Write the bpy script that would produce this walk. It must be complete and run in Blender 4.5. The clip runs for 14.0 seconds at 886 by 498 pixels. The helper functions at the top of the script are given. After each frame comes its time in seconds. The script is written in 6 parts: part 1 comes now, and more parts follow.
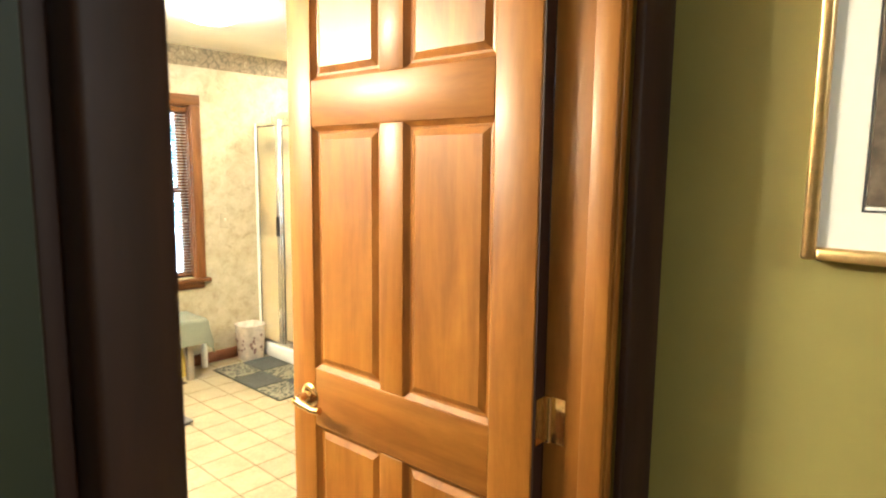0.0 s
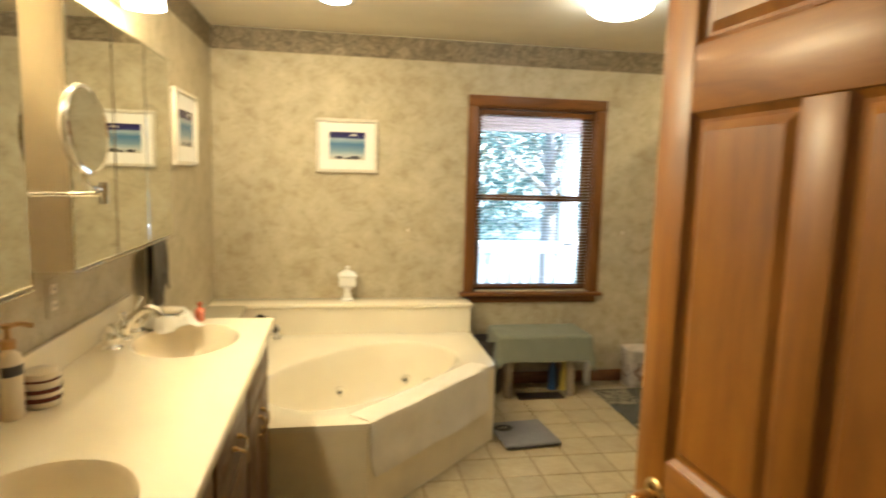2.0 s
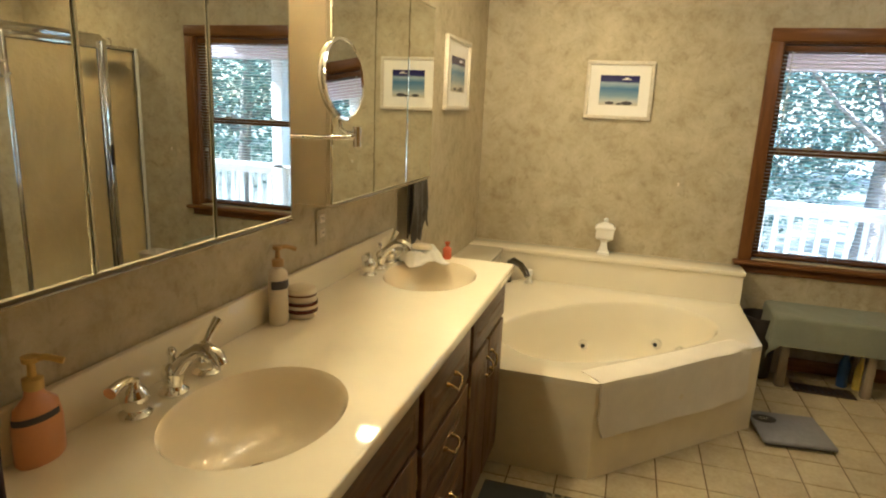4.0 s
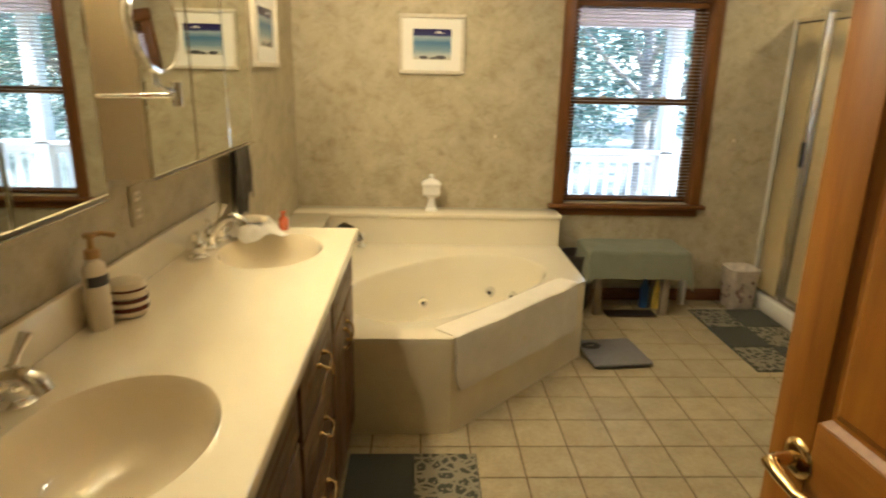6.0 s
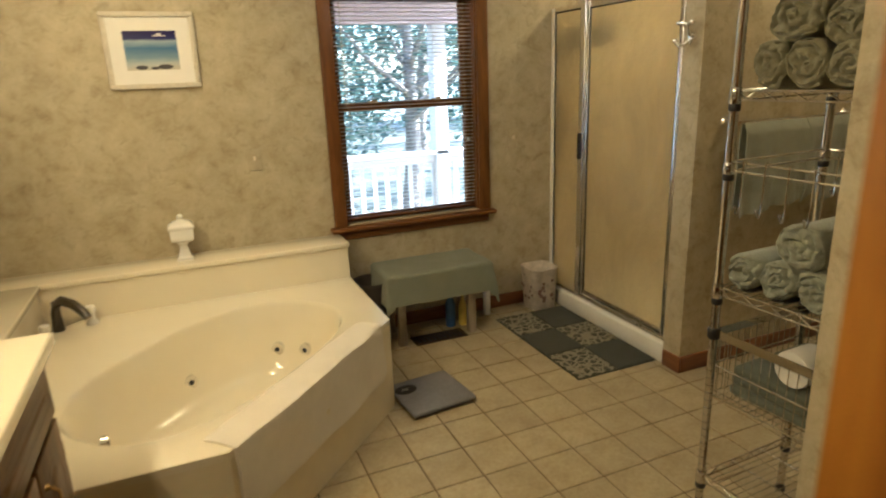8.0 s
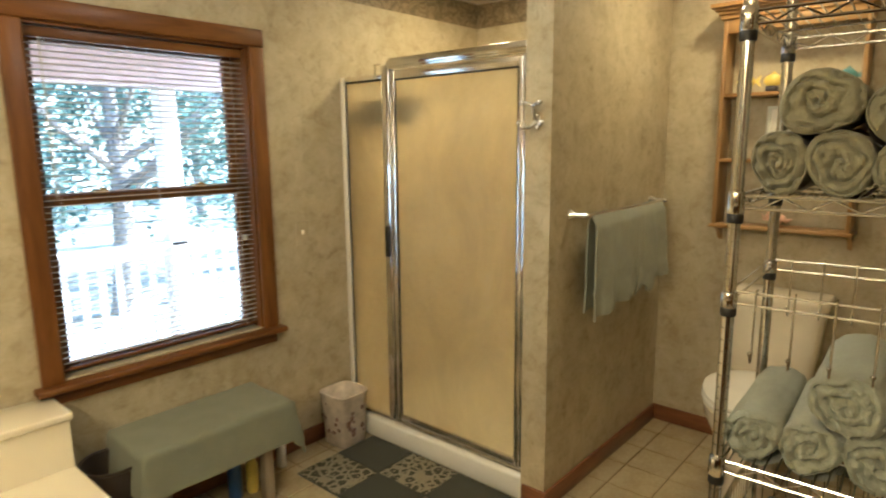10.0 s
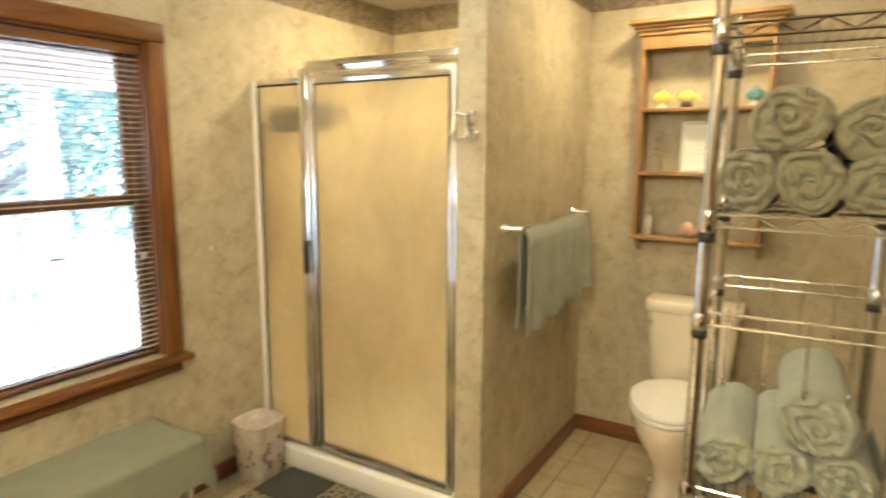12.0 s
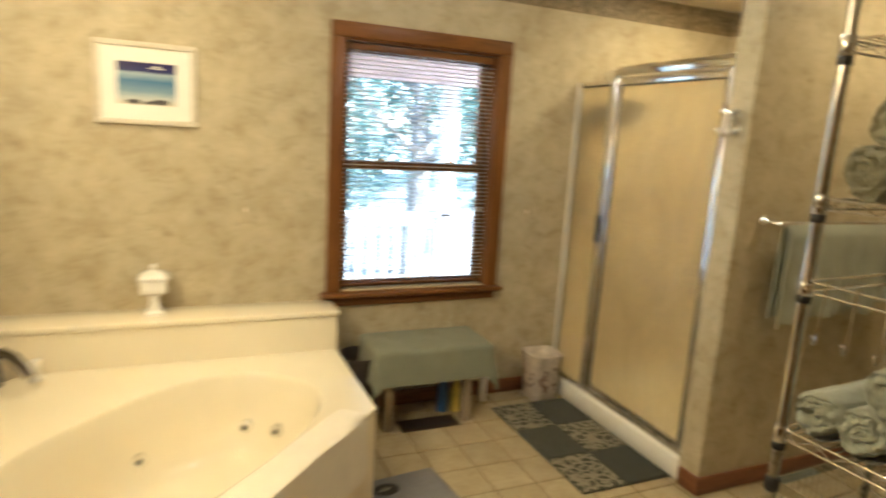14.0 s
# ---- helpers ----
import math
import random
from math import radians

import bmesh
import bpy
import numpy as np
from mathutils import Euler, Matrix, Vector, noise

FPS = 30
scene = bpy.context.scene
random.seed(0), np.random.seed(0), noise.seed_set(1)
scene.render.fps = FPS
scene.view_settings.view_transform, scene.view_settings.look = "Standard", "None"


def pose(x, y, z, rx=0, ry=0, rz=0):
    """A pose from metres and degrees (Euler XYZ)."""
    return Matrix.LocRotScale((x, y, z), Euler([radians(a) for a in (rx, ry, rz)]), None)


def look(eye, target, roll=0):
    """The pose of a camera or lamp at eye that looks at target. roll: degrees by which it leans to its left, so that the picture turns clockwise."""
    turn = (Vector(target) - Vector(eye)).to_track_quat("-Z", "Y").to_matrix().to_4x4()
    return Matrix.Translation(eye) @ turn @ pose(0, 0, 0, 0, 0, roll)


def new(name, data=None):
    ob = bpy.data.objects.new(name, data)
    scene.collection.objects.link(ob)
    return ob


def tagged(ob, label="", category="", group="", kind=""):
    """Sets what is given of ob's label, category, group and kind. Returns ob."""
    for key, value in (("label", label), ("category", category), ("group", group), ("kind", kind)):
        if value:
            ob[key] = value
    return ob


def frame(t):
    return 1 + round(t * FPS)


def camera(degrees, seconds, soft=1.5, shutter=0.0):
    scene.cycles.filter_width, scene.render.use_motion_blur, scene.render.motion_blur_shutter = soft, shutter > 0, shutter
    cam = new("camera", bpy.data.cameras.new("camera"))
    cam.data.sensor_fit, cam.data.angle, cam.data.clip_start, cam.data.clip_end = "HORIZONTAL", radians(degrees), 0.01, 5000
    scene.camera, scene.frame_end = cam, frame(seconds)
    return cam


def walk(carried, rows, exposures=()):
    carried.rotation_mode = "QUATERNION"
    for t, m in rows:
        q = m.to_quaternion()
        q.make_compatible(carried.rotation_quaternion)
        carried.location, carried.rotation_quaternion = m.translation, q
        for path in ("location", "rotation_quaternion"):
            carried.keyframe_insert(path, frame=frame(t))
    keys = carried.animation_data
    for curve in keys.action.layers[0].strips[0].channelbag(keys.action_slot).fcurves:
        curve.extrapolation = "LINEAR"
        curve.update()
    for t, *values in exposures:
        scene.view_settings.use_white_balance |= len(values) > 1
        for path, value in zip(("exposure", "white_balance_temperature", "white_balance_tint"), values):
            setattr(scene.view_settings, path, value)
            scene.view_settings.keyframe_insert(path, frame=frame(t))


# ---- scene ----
cam = camera(72.0, 14.0, 2.0, 0.5)
PATH = [
    (0, (0.630, 0.322, 1.482), (2.095, 1.659, 1.227), 0.6),
    (0.5, (0.719, 0.331, 1.476), (2.062, 1.780, 1.168), -0.8),
    (1, (0.840, 0.397, 1.476), (1.806, 2.129, 1.222), 0.8),
    (1.5, (0.922, 0.485, 1.483), (1.587, 2.355, 1.238), 1.6),
    (2, (0.949, 0.625, 1.473), (1.283, 2.581, 1.229), 1.6),
    (2.5, (1.001, 0.707, 1.466), (0.834, 2.676, 1.159), 1.0),
    (3, (1.098, 0.700, 1.495), (0.535, 2.586, 1.137), 2.8),
    (5.5, (1.007, 0.722, 1.468), (0.634, 2.605, 0.907), 2.8),
    (6, (0.935, 0.796, 1.457), (1.009, 2.718, 0.910), 1.2),
    (6.5, (0.956, 0.856, 1.462), (1.124, 2.784, 0.956), 0.4),
    (7, (1.043, 0.967, 1.453), (1.202, 2.906, 0.990), 0.1),
    (7.5, (1.090, 1.115, 1.473), (1.629, 2.967, 0.944), 0.3),
    (8, (1.067, 1.368, 1.475), (1.803, 3.145, 0.927), -2.2),
    (8.5, (1.111, 1.564, 1.502), (2.033, 3.276, 1.033), -1.0),
    (9, (1.157, 1.850, 1.513), (2.266, 3.462, 1.100), -0.5),
    (11.5, (1.190, 2.455, 1.518), (2.949, 3.351, 1.194), -0.4),
    (12, (1.206, 2.450, 1.523), (2.895, 3.472, 1.203), 0.3),
    (12.5, (1.157, 2.402, 1.486), (2.596, 3.739, 1.106), 3.3),
    (13, (1.169, 2.203, 1.487), (2.603, 3.559, 1.166), 3.2),
    (13.5, (1.176, 1.993, 1.485), (2.455, 3.489, 1.126), 1.4),
    (14, (1.128, 1.683, 1.499), (1.909, 3.486, 1.130), 3.4),
]
walk(cam, [(t, look(eye, target, roll)) for t, eye, target, roll in PATH],
     [(0.0, 5.36, 4450, 8), (0.5, 5.13, 4500, 8), (1.0, 4.73, 4550, 8), (1.5, 4.16, 4700, 8), (2.0, 3.53, 4850, 8), (2.5, 3.11, 4850, 8), (3.0, 2.97, 4850, 8), (5.5, 3.08, 4900, 8), (7.5, 2.88, 4950, 8), (9.0, 2.98, 4900, 8), (11.5, 3.98, 4800, 8), (12.5, 4.03, 4800, 8), (13.0, 3.78, 4800, 8), (13.5, 3.73, 4850, 8), (14.0, 3.48, 4850, 8)])

# ---------------------------------------------------------------- light
world = bpy.data.worlds.new("sky")
scene.world = world
world.use_nodes = True
wn = world.node_tree
sky = wn.nodes.new("ShaderNodeTexSky")
sky.sky_type = "NISHITA"
sky.sun_disc = False
sky.sun_elevation = radians(35)
sky.sun_rotation = radians(100)
wn.links.new(sky.outputs[0], wn.nodes["Background"].inputs[0])
wn.nodes["Background"].inputs[1].default_value = 0.15


def lamp(name, kind, energy, m, colour, size=0.1, size_y=None, angle=None):
    data = bpy.data.lights.new(name, kind)
    data.energy, data.color = energy, colour
    if kind == "AREA":
        data.size = size
        if size_y:
            data.shape, data.size_y = "RECTANGLE", size_y
    elif kind == "SUN":
        data.angle = radians(angle)
    else:
        data.shadow_soft_size = size
    ob = new(name, data)
    ob.matrix_world = m
    return ob


WARM = (1.0, 0.65, 0.25)
lamp("sun", "SUN", 5.0, look((0, 0, 0), (-0.80, 0.14, -0.58)), (1.0, 0.95, 0.86), angle=0.6)
for ly in (2.33, 2.55, 2.77, 2.99):
    lamp("vanity_bulb", "POINT", 1.9, pose(0.27, ly, 2.08), WARM, 0.05)
# The third can, over the alcove, is unseen: added to brighten its walls.
for lx, ly, e in ((0.92, 3.95, 0.84), (3.72, 4.15, 1.25), (3.85, 3.0, 0.9)):
    lamp("can_bulb", "AREA", e, pose(lx, ly, 2.325), WARM, 0.12)
lamp("flush_bulb", "AREA", 0.21, pose(2.3, 3.56, 2.24), WARM, 0.28)
# Unseen lamp, added behind the start to brighten the olive hall wall.
lamp("hall_added_lamp", "AREA", 0.40, pose(0.5, -1.2, 2.3), WARM, 0.3)

# ---------------------------------------------------------------- materials
def nodes_of(name):
    mat = bpy.data.materials.new(name)
    mat.use_nodes = True
    nt = mat.node_tree
    return mat, nt, nt.nodes["Principled BSDF"]


def coords(nt, scale=(1, 1, 1)):
    tc = nt.nodes.new("ShaderNodeTexCoord")
    mp = nt.nodes.new("ShaderNodeMapping")
    mp.inputs["Scale"].default_value = scale
    nt.links.new(tc.outputs["Object"], mp.inputs["Vector"])
    return mp.outputs[0]


def noise_tex(nt, vec, scale, detail=4.0, rough=0.6, distort=0.0):
    n = nt.nodes.new("ShaderNodeTexNoise")
    n.inputs["Scale"].default_value = scale
    n.inputs["Detail"].default_value = detail
    n.inputs["Roughness"].default_value = rough
    n.inputs["Distortion"].default_value = distort
    nt.links.new(vec, n.inputs["Vector"])
    return n.outputs["Fac"]


def ramp(nt, fac, stops):
    r = nt.nodes.new("ShaderNodeValToRGB")
    els = r.color_ramp.elements
    while len(els) < len(stops):
        els.new(0.5)
    for el, (p, c) in zip(els, stops):
        el.position, el.color = p, (*c, 1)
    nt.links.new(fac, r.inputs[0])
    return r.outputs[0]


def mix(nt, fac, a, b, mode="MIX"):
    m = nt.nodes.new("ShaderNodeMix")
    m.data_type, m.blend_type = "RGBA", mode
    for sock, v in ((m.inputs[0], fac), (m.inputs[6], a), (m.inputs[7], b)):
        if isinstance(v, (int, float)):
            sock.default_value = v
        elif isinstance(v, tuple):
            sock.default_value = (*v, 1)
        else:
            nt.links.new(v, sock)
    return m.outputs[2]


def bump(nt, bsdf, fac, strength, dist=0.002):
    b = nt.nodes.new("ShaderNodeBump")
    b.inputs["Strength"].default_value = strength
    b.inputs["Distance"].default_value = dist
    nt.links.new(fac, b.inputs["Height"])
    nt.links.new(b.outputs[0], bsdf.inputs["Normal"])


def spread(nt, colour, amount):
    """Vary a colour a little from object to object."""
    info = nt.nodes.new("ShaderNodeObjectInfo")
    mr = nt.nodes.new("ShaderNodeMapRange")
    mr.inputs["To Min"].default_value, mr.inputs["To Max"].default_value = 1 - amount, 1 + amount
    nt.links.new(info.outputs["Random"], mr.inputs["Value"])
    hs = nt.nodes.new("ShaderNodeHueSaturation")
    nt.links.new(colour, hs.inputs["Color"])
    nt.links.new(mr.outputs[0], hs.inputs["Value"])
    return hs.outputs[0]


def plain(name, colour, rough=0.5, metal=0.0, vary=0.12, scale=14.0, bumpy=0.0, coat=0.0, bump_scale=60.0):
    mat, nt, b = nodes_of(name)
    v = coords(nt)
    lo = tuple(c * (1 - vary) for c in colour)
    hi = tuple(min(1, c * (1 + vary)) for c in colour)
    c = ramp(nt, noise_tex(nt, v, scale), ((0.3, lo), (0.7, hi)))
    nt.links.new(c, b.inputs["Base Color"])
    b.inputs["Roughness"].default_value = rough
    b.inputs["Metallic"].default_value = metal
    b.inputs["Coat Weight"].default_value = coat
    if bumpy:
        bump(nt, b, noise_tex(nt, v, bump_scale, 3), bumpy)
    return mat


def wood(name, dark, mid, light, stretch, rough=0.35, coat=0.3, vary=0.0):
    """Stained timber; stretch: the scale along x, y and z, small along the grain."""
    mat, nt, b = nodes_of(name)
    v = coords(nt, stretch)
    g = noise_tex(nt, v, 3.0, 7, 0.62, 0.6)
    fine = noise_tex(nt, v, 14.0, 3, 0.7)
    c1 = ramp(nt, g, ((0.28, dark), (0.5, mid), (0.72, light)))
    c = mix(nt, 0.16, c1, ramp(nt, fine, ((0.3, dark), (0.7, light))))
    blotch = ramp(nt, noise_tex(nt, coords(nt, tuple(0.25 + 0.12 * k for k in stretch)), 5.5, 5, 0.6, 0.8), ((0.30, (0.66, 0.62, 0.58)), (0.62, (1, 1, 1))))
    c = mix(nt, 1.0, c, blotch, "MULTIPLY")
    if vary:
        c = spread(nt, c, vary)
    nt.links.new(c, b.inputs["Base Color"])
    b.inputs["Roughness"].default_value = rough
    b.inputs["Coat Weight"].default_value = coat
    b.inputs["Coat Roughness"].default_value = 0.2
    b.inputs["Specular IOR Level"].default_value = 0.3
    bump(nt, b, fine, 0.06, 0.001)
    return mat


def wallpaper():
    mat, nt, b = nodes_of("mottled_wallpaper")
    v = coords(nt)
    big = noise_tex(nt, v, 9.0, 9, 0.75, 0.3)
    small = noise_tex(nt, v, 19.0, 6, 0.7, 0.7)
    wide = noise_tex(nt, v, 1.6, 2)
    c = ramp(nt, big, ((0.30, (0.325, 0.27, 0.155)), (0.47, (0.44, 0.38, 0.24)), (0.68, (0.53, 0.47, 0.32))))
    flecks = ramp(nt, small, ((0.32, (0.50, 0.47, 0.40)), (0.46, (1, 1, 1))))
    c = mix(nt, 0.45, c, flecks, "MULTIPLY")
    c = mix(nt, 0.35, c, ramp(nt, wide, ((0.35, (0.78, 0.78, 0.74)), (0.65, (1, 1, 1)))), "MULTIPLY")
    nt.links.new(c, b.inputs["Base Color"])
    b.inputs["Roughness"].default_value = 0.55
    bump(nt, b, small, 0.08, 0.001)
    return mat


def border_paper():
    mat, nt, b = nodes_of("leaf_scroll_border")
    v = coords(nt)
    w = nt.nodes.new("ShaderNodeTexVoronoi")
    w.feature = "DISTANCE_TO_EDGE"
    w.inputs["Scale"].default_value = 13.0
    d = nt.nodes.new("ShaderNodeTexNoise")
    d.inputs["Scale"].default_value = 9.0
    nt.links.new(v, d.inputs["Vector"])
    vm = nt.nodes.new("ShaderNodeMix")
    vm.data_type = "VECTOR"
    vm.inputs[0].default_value = 0.22
    nt.links.new(v, vm.inputs[4])
    nt.links.new(d.outputs["Color"], vm.inputs[5])
    nt.links.new(vm.outputs[1], w.inputs["Vector"])
    scroll = ramp(nt, w.outputs["Distance"], ((0.03, (0.10, 0.078, 0.04)), (0.14, (0.25, 0.20, 0.115)), (0.3, (0.17, 0.135, 0.07)), (0.42, (0.33, 0.275, 0.17))))
    c = mix(nt, 0.3, scroll, ramp(nt, noise_tex(nt, v, 40), ((0.3, (0.13, 0.1, 0.05)), (0.7, (0.36, 0.29, 0.17)))))
    nt.links.new(c, b.inputs["Base Color"])
    b.inputs["Roughness"].default_value = 0.55
    return mat


def tile_mat():
    mat, nt, b = nodes_of("cream_floor_tile")
    v = coords(nt)
    geo = nt.nodes.new("ShaderNodeNewGeometry")
    mp = geo.outputs["Position"]
    c = ramp(nt, noise_tex(nt, mp, 9, 6, 0.65, 0.4), ((0.3, (0.30, 0.24, 0.125)), (0.7, (0.45, 0.38, 0.225))))
    c = mix(nt, 0.3, c, ramp(nt, noise_tex(nt, mp, 60, 3), ((0.35, (0.27, 0.215, 0.11)), (0.65, (0.47, 0.40, 0.25)))))
    c = spread(nt, c, 0.07)
    nt.links.new(c, b.inputs["Base Color"])
    b.inputs["Roughness"].default_value = 0.33
    bump(nt, b, noise_tex(nt, mp, 30, 4), 0.12, 0.002)
    return mat


def glass_mat(name, colour, rough, ior=1.45, weight=1.0):
    mat, nt, b = nodes_of(name)
    b.inputs["Base Color"].default_value = (*colour, 1)
    b.inputs["Roughness"].default_value = rough
    b.inputs["IOR"].default_value = ior
    b.inputs["Transmission Weight"].default_value = weight
    if rough > 0.1:
        bump(nt, b, noise_tex(nt, coords(nt), 22, 3, 0.6, 0.5), 0.5, 0.01)
        film = ramp(nt, noise_tex(nt, coords(nt, (1, 1, 0.6)), 3.5, 6, 0.7, 0.5), ((0.35, tuple(c * 0.8 for c in colour)), (0.6, colour), (0.75, (0.95, 0.92, 0.82))))
        nt.links.new(film, b.inputs["Base Color"])
    return mat


def glow(name, colour, strength):
    mat, nt, b = nodes_of(name)
    b.inputs["Base Color"].default_value = (0.9, 0.88, 0.8, 1)
    b.inputs["Emission Color"].default_value = (*colour, 1)
    b.inputs["Emission Strength"].default_value = strength
    return mat


def cloth(name, colour, rough=0.95, vary=0.18, scale=220.0):
    mat, nt, b = nodes_of(name)
    v = coords(nt)
    lo = tuple(c * (1 - vary) for c in colour)
    hi = tuple(min(1, c * (1 + vary)) for c in colour)
    f = noise_tex(nt, v, scale, 3, 0.7)
    c = mix(nt, 0.5, ramp(nt, f, ((0.3, lo), (0.7, hi))), ramp(nt, noise_tex(nt, v, 12, 3), ((0.3, lo), (0.7, hi))))
    nt.links.new(c, b.inputs["Base Color"])
    b.inputs["Roughness"].default_value = rough
    b.inputs["Sheen Weight"].default_value = 0.12
    bump(nt, b, f, 0.6, 0.004)
    return mat


def leaf_mat(name, a, c2):
    mat, nt, b = nodes_of(name)
    geo = nt.nodes.new("ShaderNodeNewGeometry")
    c = ramp(nt, geo.outputs["Random Per Island"], ((0.0, a), (1.0, c2)))
    nt.links.new(c, b.inputs["Base Color"])
    b.inputs["Roughness"].default_value = 0.8
    b.inputs["Specular IOR Level"].default_value = 0.15
    tr = nt.nodes.new("ShaderNodeBsdfTranslucent")
    nt.links.new(c, tr.inputs["Color"])
    ms = nt.nodes.new("ShaderNodeMixShader")
    ms.inputs[0].default_value = 0.45
    nt.links.new(b.outputs[0], ms.inputs[1])
    nt.links.new(tr.outputs[0], ms.inputs[2])
    nt.links.new(ms.outputs[0], nt.nodes["Material Output"].inputs[0])
    return mat


def slat_mat(name, colour):
    """Thin vinyl that lets some daylight through."""
    mat, nt, b = nodes_of(name)
    c = ramp(nt, noise_tex(nt, coords(nt), 9, 3), ((0.3, tuple(k * 0.94 for k in colour)), (0.7, colour)))
    nt.links.new(c, b.inputs["Base Color"])
    b.inputs["Roughness"].default_value = 0.45
    tr = nt.nodes.new("ShaderNodeBsdfTranslucent")
    nt.links.new(c, tr.inputs["Color"])
    ms = nt.nodes.new("ShaderNodeMixShader")
    ms.inputs[0].default_value = 0.45
    nt.links.new(b.outputs[0], ms.inputs[1])
    nt.links.new(tr.outputs[0], ms.inputs[2])
    nt.links.new(ms.outputs[0], nt.nodes["Material Output"].inputs[0])
    return mat


def fern_mat():
    """Dark mat cloth with a pale printed scroll."""
    mat, nt, b = nodes_of("scroll_print")
    v = coords(nt)
    w = nt.nodes.new("ShaderNodeTexVoronoi")
    w.feature = "DISTANCE_TO_EDGE"
    w.inputs["Scale"].default_value = 22.0
    nt.links.new(v, w.inputs["Vector"])
    w2 = nt.nodes.new("ShaderNodeTexVoronoi")
    w2.inputs["Scale"].default_value = 48.0
    nt.links.new(v, w2.inputs["Vector"])
    c = ramp(nt, w.outputs["Distance"], ((0.09, (0.24, 0.215, 0.14)), (0.15, (0.045, 0.045, 0.032))))
    c = mix(nt, ramp(nt, w2.outputs["Distance"], ((0.28, (1, 1, 1)), (0.34, (0, 0, 0)))), c, (0.23, 0.205, 0.135))
    nt.links.new(c, b.inputs["Base Color"])
    b.inputs["Roughness"].default_value = 0.9
    bump(nt, b, noise_tex(nt, v, 250, 2), 0.4)
    return mat


M_PAPER = wallpaper()
M_BORDER = border_paper()
M_CEIL = plain("cream_ceiling", (0.66, 0.60, 0.46), 0.9, vary=0.05, scale=3, bumpy=0.25, bump_scale=140)
M_OLIVE = plain("olive_wall_paint", (0.27, 0.225, 0.05), 0.6, vary=0.07, scale=4, bumpy=0.1, bump_scale=160)
# Near-black green: the unlit wall's shade is put into the colour.
M_DARKGREEN = plain("hall_shade_green", (0.022, 0.026, 0.010), 0.6, vary=0.1, scale=4)
M_TILE = tile_mat()
M_GROUT = plain("brown_grout", (0.12, 0.078, 0.032), 0.95, vary=0.25, scale=30, bumpy=0.3)
M_TRIM_V = wood("cherry_trim_upright", (0.085, 0.031, 0.005), (0.16, 0.062, 0.010), (0.215, 0.09, 0.015), (9, 9, 0.8), 0.45, 0.08)
M_TRIM_X = wood("cherry_trim_level", (0.085, 0.031, 0.005), (0.16, 0.062, 0.010), (0.215, 0.09, 0.015), (0.8, 9, 9), 0.45, 0.08)
M_BASE = wood("cherry_baseboard", (0.11, 0.04, 0.014), (0.19, 0.075, 0.027), (0.26, 0.11, 0.04), (1.2, 1.2, 12))
M_DOOR_V = wood("honey_maple_upright", (0.19, 0.066, 0.002), (0.28, 0.111, 0.004), (0.35, 0.148, 0.006), (6, 6, 0.6), 0.42, 0.1)
M_DOOR_H = wood("honey_maple_level", (0.19, 0.066, 0.002), (0.28, 0.111, 0.004), (0.35, 0.148, 0.006), (6, 0.6, 6), 0.42, 0.1)
# Dark frame wood, taken near black for the shade of the unlit hall.
M_JAMB = wood("shaded_frame_wood", (0.014, 0.005, 0.002), (0.026, 0.009, 0.003), (0.042, 0.015, 0.005), (8, 8, 0.7), 0.6, 0.0)
M_OAK = wood("brown_oak_upright", (0.05, 0.021, 0.005), (0.12, 0.054, 0.014), (0.20, 0.098, 0.03), (10, 10, 0.9), 0.42, 0.12)
M_OAK_H = wood("brown_oak_level", (0.05, 0.021, 0.005), (0.12, 0.054, 0.014), (0.20, 0.098, 0.03), (10, 0.9, 10), 0.42, 0.12)
M_PINE = wood("honey_pine", (0.25, 0.14, 0.04), (0.345, 0.205, 0.066), (0.43, 0.27, 0.098), (7, 1.0, 1.0), 0.4, 0.25)
M_MARBLE = plain("cream_cultured_marble", (0.87, 0.79, 0.59), 0.06, vary=0.04, scale=3, coat=0.4)
M_BASIN = plain("tan_cultured_marble", (0.86, 0.765, 0.56), 0.14, vary=0.04, scale=3, coat=0.4)
M_TUB = plain("ivory_acrylic", (0.78, 0.71, 0.53), 0.09, vary=0.03, scale=2, coat=0.35)
M_LAM = plain("ivory_tub_panel", (0.72, 0.63, 0.42), 0.3, vary=0.06, scale=6)
M_CAB = plain("beige_enamel", (0.66, 0.58, 0.42), 0.35, vary=0.03)
M_CHROME = plain("chrome", (0.82, 0.82, 0.80), 0.09, 1.0, vary=0.03)
M_ALU = plain("bright_aluminium", (0.80, 0.78, 0.74), 0.2, 1.0, vary=0.05, scale=30)
M_WIRE = plain("chrome_wire", (0.63, 0.62, 0.60), 0.13, 1.0, vary=0.05)
M_BLACK = plain("black_plastic", (0.012, 0.011, 0.010), 0.45, vary=0.2)
M_BRASS = plain("polished_brass", (0.83, 0.62, 0.26), 0.14, 1.0, vary=0.05)
M_ANTIQUE = plain("antique_brass", (0.66, 0.47, 0.20), 0.25, 1.0, vary=0.12)
M_MIRROR = plain("silver_mirror", (0.70, 0.70, 0.63), 0.012, 1.0, vary=0.005)
M_PANE = glass_mat("window_glass", (1, 1, 1), 0.0)
M_FROST = glass_mat("obscure_shower_glass", (0.92, 0.85, 0.62), 0.42, 1.25, 0.86)
M_CLEAR = glass_mat("clear_glass", (0.95, 0.97, 0.95), 0.02)
M_SHOWER = plain("tan_shower_surround", (0.66, 0.58, 0.42), 0.3, vary=0.04, scale=3)
M_WHITE = plain("white_ceramic", (0.80, 0.78, 0.71), 0.12, vary=0.03, coat=0.3)
